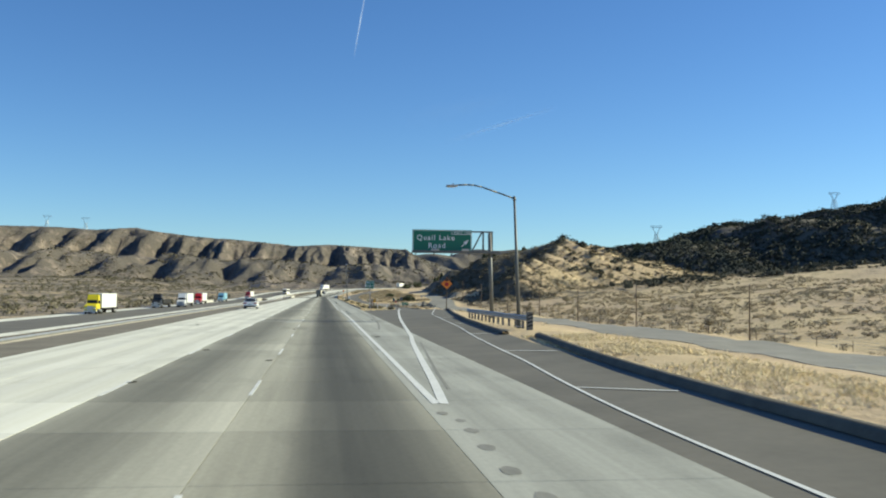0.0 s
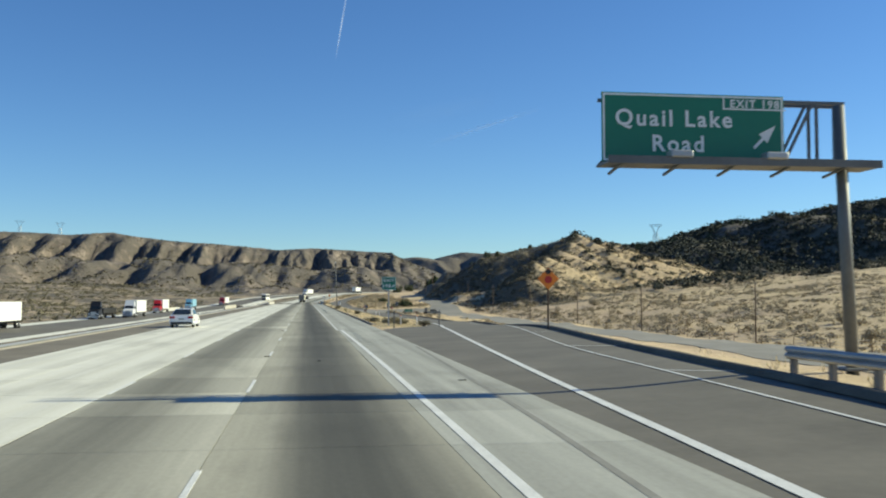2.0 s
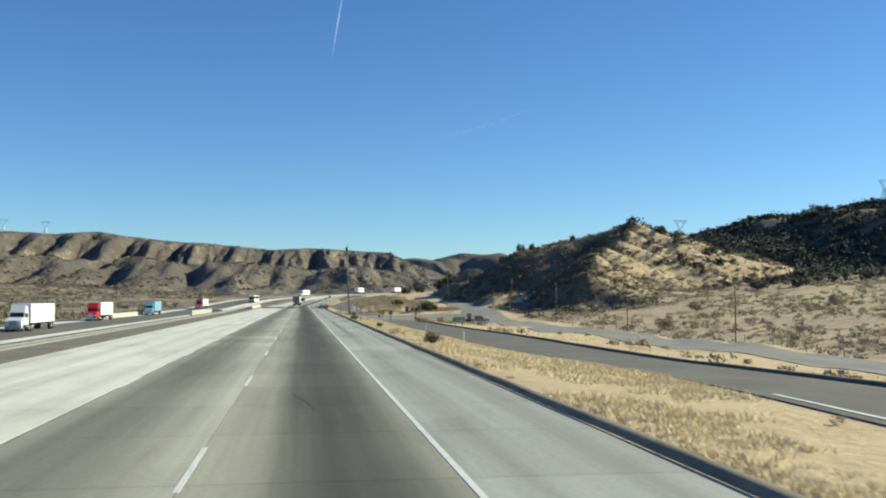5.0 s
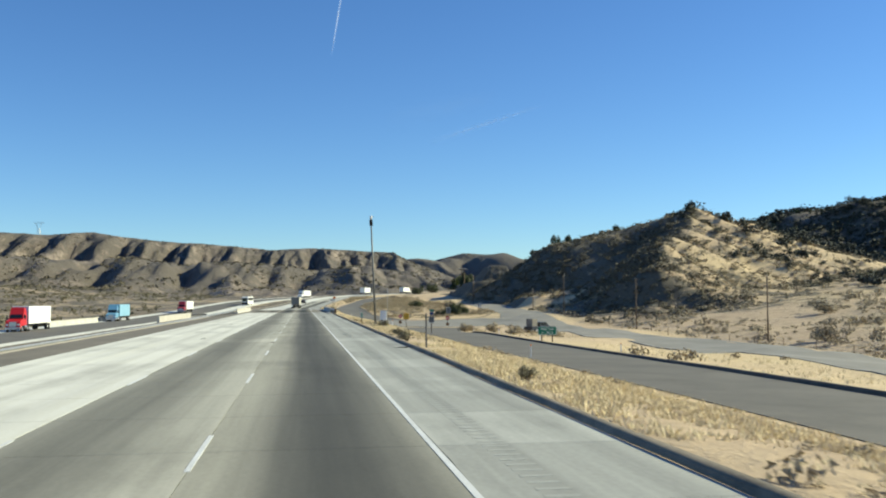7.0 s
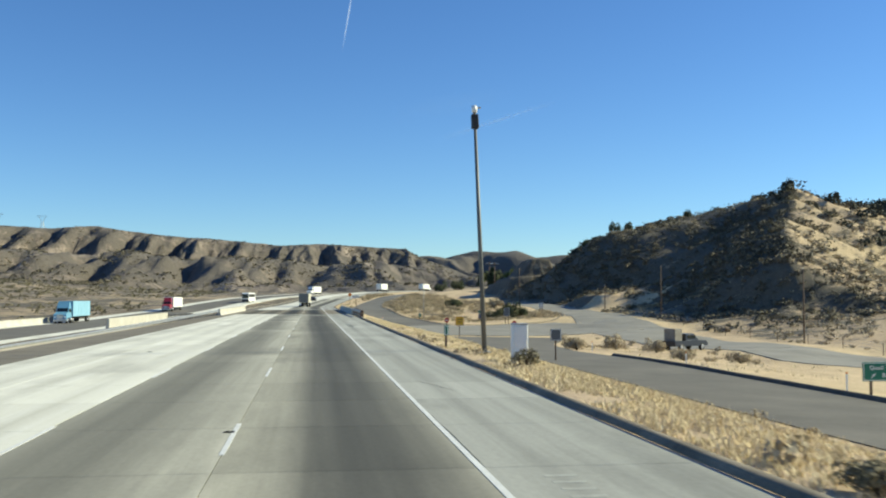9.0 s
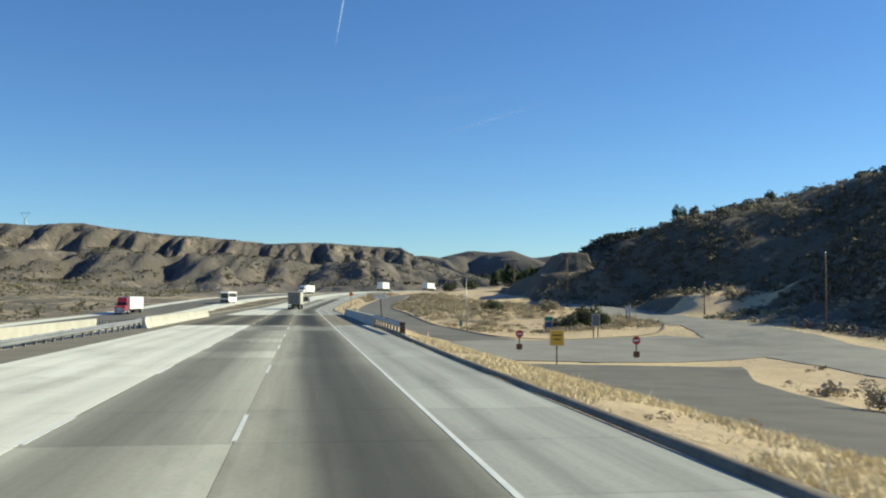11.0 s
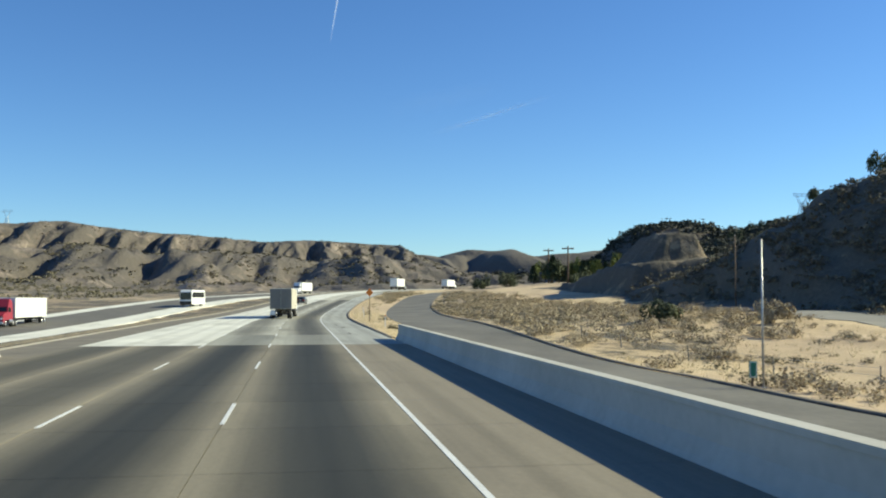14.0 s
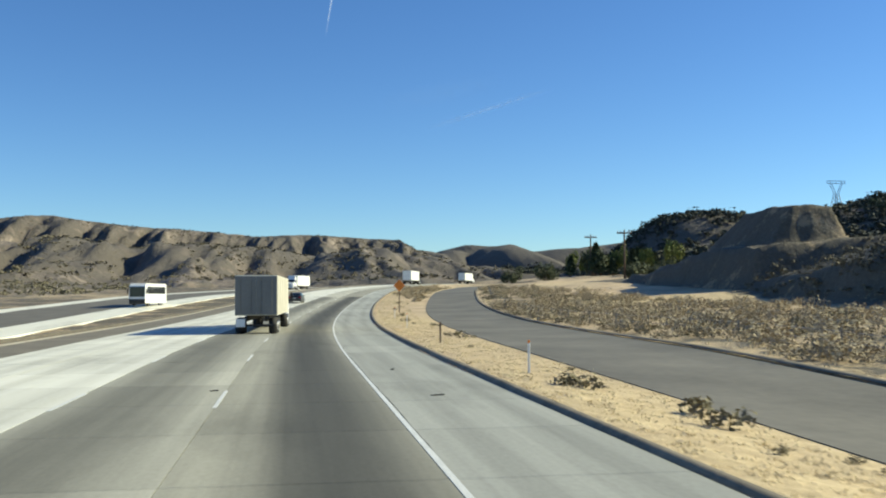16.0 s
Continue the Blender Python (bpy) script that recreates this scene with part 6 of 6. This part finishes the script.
for x, y, r, h, m in ((36.4, 445.5, 1.8, 2.1, M_LEAF), (39, 446.2, 2.2, 2.8, M_LEAF), (42, 446, 1.5, 2.0, M_LEAF), (34.6, 446.5, 1.3, 1.2, M_OLIVE), (34.2, 486.5, 1.7, 2.2, M_LEAF), (43.1, 483.5, 1.6, 1.9, M_SAGE), (40, 455, 1.2, 1.2, M_SAGE)):
    shrub(x, y, r, h, m, "rounded green shrub in the dry island" if m is M_LEAF else "rounded tan shrub in the dry island", 1100)
for x, y, r, h in ((6.35, 257, 0.5, 0.6), (6.9, 228, 0.34, 0.4), (7.3, 196, 0.6, 0.6), (6.5, 150, 0.7, 0.55), (7.4, 144, 0.9, 0.6), (8.3, 141, 0.8, 0.6), (9.6, 136, 0.6, 0.5), (7.0, 268, 0.5, 0.5), (7.9, 292, 0.6, 0.6)):
    shrub(x, y, r, h, M_OLIVE, "small dusty olive bush in straw grass", 600)
for x, y, r, h in ((30.5, 352, 1.3, 1.3), (33, 347, 1.1, 1.2), (27, 356, 1.2, 1.2), (36, 335, 0.9, 1.0), (29, 330, 0.9, 0.9), (24.8, 346, 0.9, 1.0)):
    shrub(x, y, r, h, M_SAGE, "rounded dry tan bush beside the dirt lot", 800)
for x, y, r, h in ((68, 318, 1.9, 2.4), (74, 250, 1.5, 1.8), (92, 360, 2.2, 2.4), (110, 330, 2.0, 2.2), (70, 170, 1.3, 1.4), (84, 200, 1.4, 1.5)):
    shrub(x, y, r, h, M_SAGE, "tall grey bush on the sandy rise", 600)


def tree(name, x, y, h, r, material, label, category="tree", conifer=False, leaves=1300, low=0.34):
    z = land_at(x, y)
    g = tagged(thing(name, x, y, z), label, category)
    bm = bar(bmesh.new(), (0, 0, -0.4), (0, 0, h * 0.85), h * 0.035, h * 0.008, 9)
    if not conifer:
        for k in range(6):
            a, f = k * 2.4, 0.3 + 0.08 * k
            bar(bm, (0, 0, h * f), (0.6 * r * math.cos(a), 0.6 * r * math.sin(a), h * (f + 0.28)), h * 0.014, h * 0.005, 6)
    part("trunk", bm, M_BARK, g, "", True)
    if conifer:
        u = RNG.rand(leaves) ** 0.8
        a = RNG.uniform(0, 6.283, leaves)
        rr = r * (1 - u) * RNG.uniform(0.35, 1.0, leaves) * (0.8 + 0.35 * np.sin(a * 3 + u * 17)) + 0.1
        c = np.column_stack([rr * np.cos(a), rr * np.sin(a), h * (0.12 + 0.88 * u)])
        d1, d2 = RNG.randn(leaves, 3) * h * 0.035, RNG.randn(leaves, 3) * h * 0.03
        t = np.stack([c - d1, c + d1, c + d2 + np.column_stack([np.cos(a) * 0.3, np.sin(a) * 0.3, -0.25 + 0 * a])], 1)
    else:
        t = clump(leaves, 0.17, 1.0, 11) * (r, r, h * (0.98 - low)) + (0, 0, h * low)
    c = new("crown", tri_mesh("crown", t, material))
    c.parent = g
    return g


for x, y, h, r in ((97, 546, 4.0, 2.2), (100, 551, 3.0, 1.8), (91, 540, 3.6, 2.0), (112, 535, 2.6, 1.7), (84, 548, 2.4, 1.6)):
    tree("oak_tree", x, y, h * 0.85, r * 0.8, M_LEAF, "small dark oak on the hill crest", leaves=900, low=0.05)
for k in range(22):
    x, y = 88 + 1.3 * k + RNG.uniform(-2, 2), 752 + 16 * math.sin(k * 1.9) + RNG.uniform(-6, 6)
    h = RNG.uniform(5, 10.5)
    if k % 3 == 0:
        tree("conifer_tree", x, y, h, h * 0.34, M_PINE, "dark conifer in the grove", conifer=True, leaves=1500)
    elif k % 3 == 1:
        tree("poplar_tree", x, y, h, h * 0.30, M_POPLAR, "yellow-green poplar in the grove", leaves=1100)
    else:
        tree("oak_tree", x, y, h * 0.8, h * 0.42, M_LEAF, "rounded green oak in the grove", leaves=1300)
for x, y in ((84, 690), (90, 700), (97, 706), (103, 712), (108, 690), (70, 720), (64, 735)):
    shrub(x, y, RNG.uniform(2, 3.5), RNG.uniform(2.5, 5), M_LEAF, "green shrub on the bench below the knob", 900)
for k in range(56):
    x, y = RNG.uniform(250, 640), RNG.uniform(900, 1010)
    tree("oak_tree", x, y, RNG.uniform(4, 7), RNG.uniform(2.4, 4), M_PINE, "dark oak on the wooded mountain", leaves=300, low=0.05)


# ---------------------------------------------------------------- small things on the road, and vapour trails
M_RUBBER = M_TYRE
for x, y, a, l in ((3.55, 478, 20, 0.5), (3.3, 486, 80, 0.35), (-4.4, 40, 30, 0.4), (-1.6, 34, 10, 0.35), (-1.55, 62, 70, 0.3), (-1.5, 96, 15, 0.35), (-1.6, 126, 40, 0.3), (0.5, 93, 0, 0.2), (-1.5, 255, 20, 0.35), (-4.6, 26, 60, 0.4),
                   (-1.5, 274, 0, 0.3), (3.1, 52, 30, 0.4), (4.4, 84, 10, 0.35), (-6, 262, 40, 0.4), (-7, 300, 20, 0.3), (3.4, 465, 10, 0.3), (-1.7, 480, 30, 0.3), (-8.5, 70, 30, 0.4), (-3.2, 366, 10, 0.3), (5.0, 247, 10, 1.1), (5.2, 247.6, 40, 0.7)):
    l *= 0.6
    g = tagged(thing("tyre_scrap", x, y, 0.0, a), "torn black tyre scrap lying on the concrete", "debris")
    bm = bmesh.new()
    for k in range(4):
        box(bm, -l / 2 + k * l / 4, -l / 2 + (k + 1.1) * l / 4, -0.04 + 0.02 * math.sin(k * 2), 0.045 + 0.02 * math.cos(k * 3), 0.006, 0.02 + 0.012 * (k % 2), 0.004)
    part("scrap", bm, M_RUBBER, g)

for y0, y1, d in ((104, 124, 3.15), (206, 246, 3.25), (262, 270, 3.2), (335, 346, 3.2)):
    bm = bmesh.new()
    for k in range(int((y1 - y0) / 0.45)):
        box(bm, d - 0.22, d + 0.22, y0 + 0.45 * k, y0 + 0.45 * k + 0.12, -0.02, 0.004)
    o = part("rumble_strip", bm, M_SHOULDER)
    tagged(o, "worn rumble strip pressed in the shoulder", "road marking", kind="structure")


def vapour_trail(name, a, b, w0, w1, strength, label):
    """A thin streak of ice cloud, far off."""
    m, nt, ns, ln, bs = nodes_of(name)
    tr, mx = ns.new("ShaderNodeBsdfTransparent"), ns.new("ShaderNodeMixShader")
    ns.remove(bs)
    df, tl, bs = ns.new("ShaderNodeBsdfDiffuse"), ns.new("ShaderNodeBsdfTranslucent"), ns.new("ShaderNodeAddShader")
    df.inputs[0].default_value = tl.inputs[0].default_value = (0.9, 0.9, 0.9, 1)
    ln.new(df.outputs[0], bs.inputs[0])
    ln.new(tl.outputs[0], bs.inputs[1])
    tc = ns.new("ShaderNodeUVMap")
    sp = ns.new("ShaderNodeSeparateXYZ")
    ln.new(tc.outputs[0], sp.inputs[0])
    edge = math_node(nt, "SUBTRACT", 1.0, math_node(nt, "ABSOLUTE", math_node(nt, "SUBTRACT", math_node(nt, "MULTIPLY", sp.outputs[0], 2.0), 1.0)))
    ends = math_node(nt, "MULTIPLY", math_node(nt, "MULTIPLY", sp.outputs[1], math_node(nt, "SUBTRACT", 1.0, sp.outputs[1])), 4.0, True)
    rag = ramp_node(nt, noise_node(nt, where(nt), 0.02, 4), [(0.3, (0.3, 0.3, 0.3)), (0.7, (1, 1, 1))])
    fac = math_node(nt, "MULTIPLY", math_node(nt, "MULTIPLY", math_node(nt, "MULTIPLY", edge, ends), rag), strength)
    ln.new(fac, mx.inputs[0])
    ln.new(tr.outputs[0], mx.inputs[1])
    ln.new(bs.outputs[0], mx.inputs[2])
    ln.new(mx.outputs[0], ns["Material Output"].inputs[0])
    a, b = Vector(a), Vector(b)
    side = (b - a).normalized().cross(Vector((0.78, -0.5, 0.38))).normalized() * 1.9
    bm = bmesh.new()
    uv = bm.loops.layers.uv.new("UVMap")
    n = 12
    rows = []
    for i in range(n + 1):
        c, w = a.lerp(b, i / n), w0 + (w1 - w0) * i / n
        rows.append((bm.verts.new(c - side * w), bm.verts.new(c + side * w)))
    for i in range(n):
        f = bm.faces.new((rows[i][0], rows[i][1], rows[i + 1][1], rows[i + 1][0]))
        for lp, q in zip(f.loops, ((0, i / n), (1, i / n), (1, (i + 1) / n), (0, (i + 1) / n))):
            lp[uv].uv = q
    o = tagged(part(name, bm, m), label, "cloud", kind="structure")
    o.visible_shadow = False


vapour_trail("vapour_trail", (196, 4850, 1540), (137, 4850, 1175), 6, 3, 0.35, "thin bright vapour trail high in the sky")
vapour_trail("vapour_trail_thin", (600, 4850, 765), (1190, 4850, 968), 10, 8, 0.3, "faint vapour trail high in the sky")
vapour_trail("cloud_wisp", (380, 4850, 865), (960, 4850, 1010), 40, 30, 0.08, "pale wisp of high cloud")


# ---------------------------------------------------------------- cracks, tar seams and rubber marks
M_TAR = plain("crack tar", (0.04, 0.038, 0.033), (0.09, 0.085, 0.072), 6, 0.7, 0, 0.1, 0.003)


def seam(name, s0, s1, d0, wobble, width, label, slant=0.0):
    """A thin uneven seam along the road."""
    n = max(6, int((s1 - s0) / 0.5))
    vs, fs, off = [], [], 0.0
    for i in range(n + 1):
        s = s0 + (s1 - s0) * i / n
        off = 0.9 * off + RNG.uniform(-wobble, wobble)
        w = width * RNG.uniform(0.35, 1.0) * (0.3 if i in (0, n) else 1.0)
        x, y, a = along(s, d0 + off + slant * (s - s0))
        z = float(zroad(s)) + 0.005
        vs += [(x - w / 2, y, z), (x + w / 2, y, z)]
        if i:
            fs.append((2 * i - 2, 2 * i - 1, 2 * i + 1, 2 * i))
    return tagged(mesh_object(name, vs, fs, M_TAR), label, "road crack", kind="structure")


for s0, s1, d0 in ((60, 78, -4.7), (88, 99, 2.31), (146, 170, -4.68), (206, 222, 2.31), (232, 262, -4.7), (270, 283, 2.31), (330, 352, -4.7), (352, 384, 2.31), (470, 500, 2.31), (505, 530, -4.7)):
    seam("road_crack", s0, s1, d0, 0.01, 0.022, "thin tarred seam along a slab joint")
for s0, l, d0, sl in ((30, 3, -6.8, 0.25), (74, 4, -9.4, 0.1), (121, 3, 3.9, 0.3), (163, 4, 0.4, -0.15), (205, 3.5, -3.3, 0.2), (246, 4, -7.6, 0.12), (281, 3, 3.5, -0.2), (315, 4, 0.9, 0.1), (358, 3, -8.3, 0.3), (372, 3, -2.9, 0.2),
                      (388, 3.5, 0.2, 0.1), (391, 3, 3.4, 0.2), (466, 4, -7.2, 0.15), (484, 3, 0.3, -0.2), (497, 4, -3.0, 0.1)):
    seam("road_crack", s0, s0 + l, d0, 0.05, 0.03, "short ragged crack across a concrete slab", sl)

# rubber and oil on the concrete
M_RUBBED = plain("rubbed rubber", (0.16, 0.156, 0.14), (0.27, 0.263, 0.24), 2.5, 0.85, 0, 0.05, 0.002, 0.5)
for pts, w in (([(5.25, 103), (4.9, 90), (4.5, 77), (4.15, 69), (3.8, 62.5)], 0.14), ([(4.9, 47), (4.1, 36), (3.6, 29), (3.3, 24)], 0.09)):
    flat_line("tyre_mark", pts, w, "faint dark tyre mark curving over the concrete", M_RUBBED, 0.004)
for x, y, r in ((2.55, 19.3, 0.9), (2.76, 18.2, 0.8), (2.77, 16.9, 1.0), (2.73, 15.1, 1.1), (2.71, 13.1, 1.2), (2.8, 11.4, 1.1)):
    ring = [(x + 0.13 * r * math.cos(k * 0.524) * RNG.uniform(0.75, 1.15), y + 0.30 * r * math.sin(k * 0.524) * RNG.uniform(0.75, 1.15), 0.0045) for k in range(12)]
    tagged(mesh_object("oil_spot", ring, [tuple(range(12))], M_RUBBED), "dark dried oil spot on the concrete", "stain", kind="structure")
# broken joint sealant beside the rumble strip and before the bridge
for x, y0, y1 in ((2.86, 124.5, 131.5), (2.8, 380, 394)):
    row = tagged(new("broken_sealant"), "row of short black sealant dashes in a concrete joint", "road crack", kind="structure")
    y = y0
    while y < y1:
        l, w = RNG.uniform(0.10, 0.26), RNG.uniform(0.007, 0.014)
        part("sealant_dash", box(bmesh.new(), x - w - 0.006 * RNG.rand(), x + w, y, y + l, -0.01, 0.0045), M_TAR, row)
        y += l + RNG.uniform(0.1, 0.3)
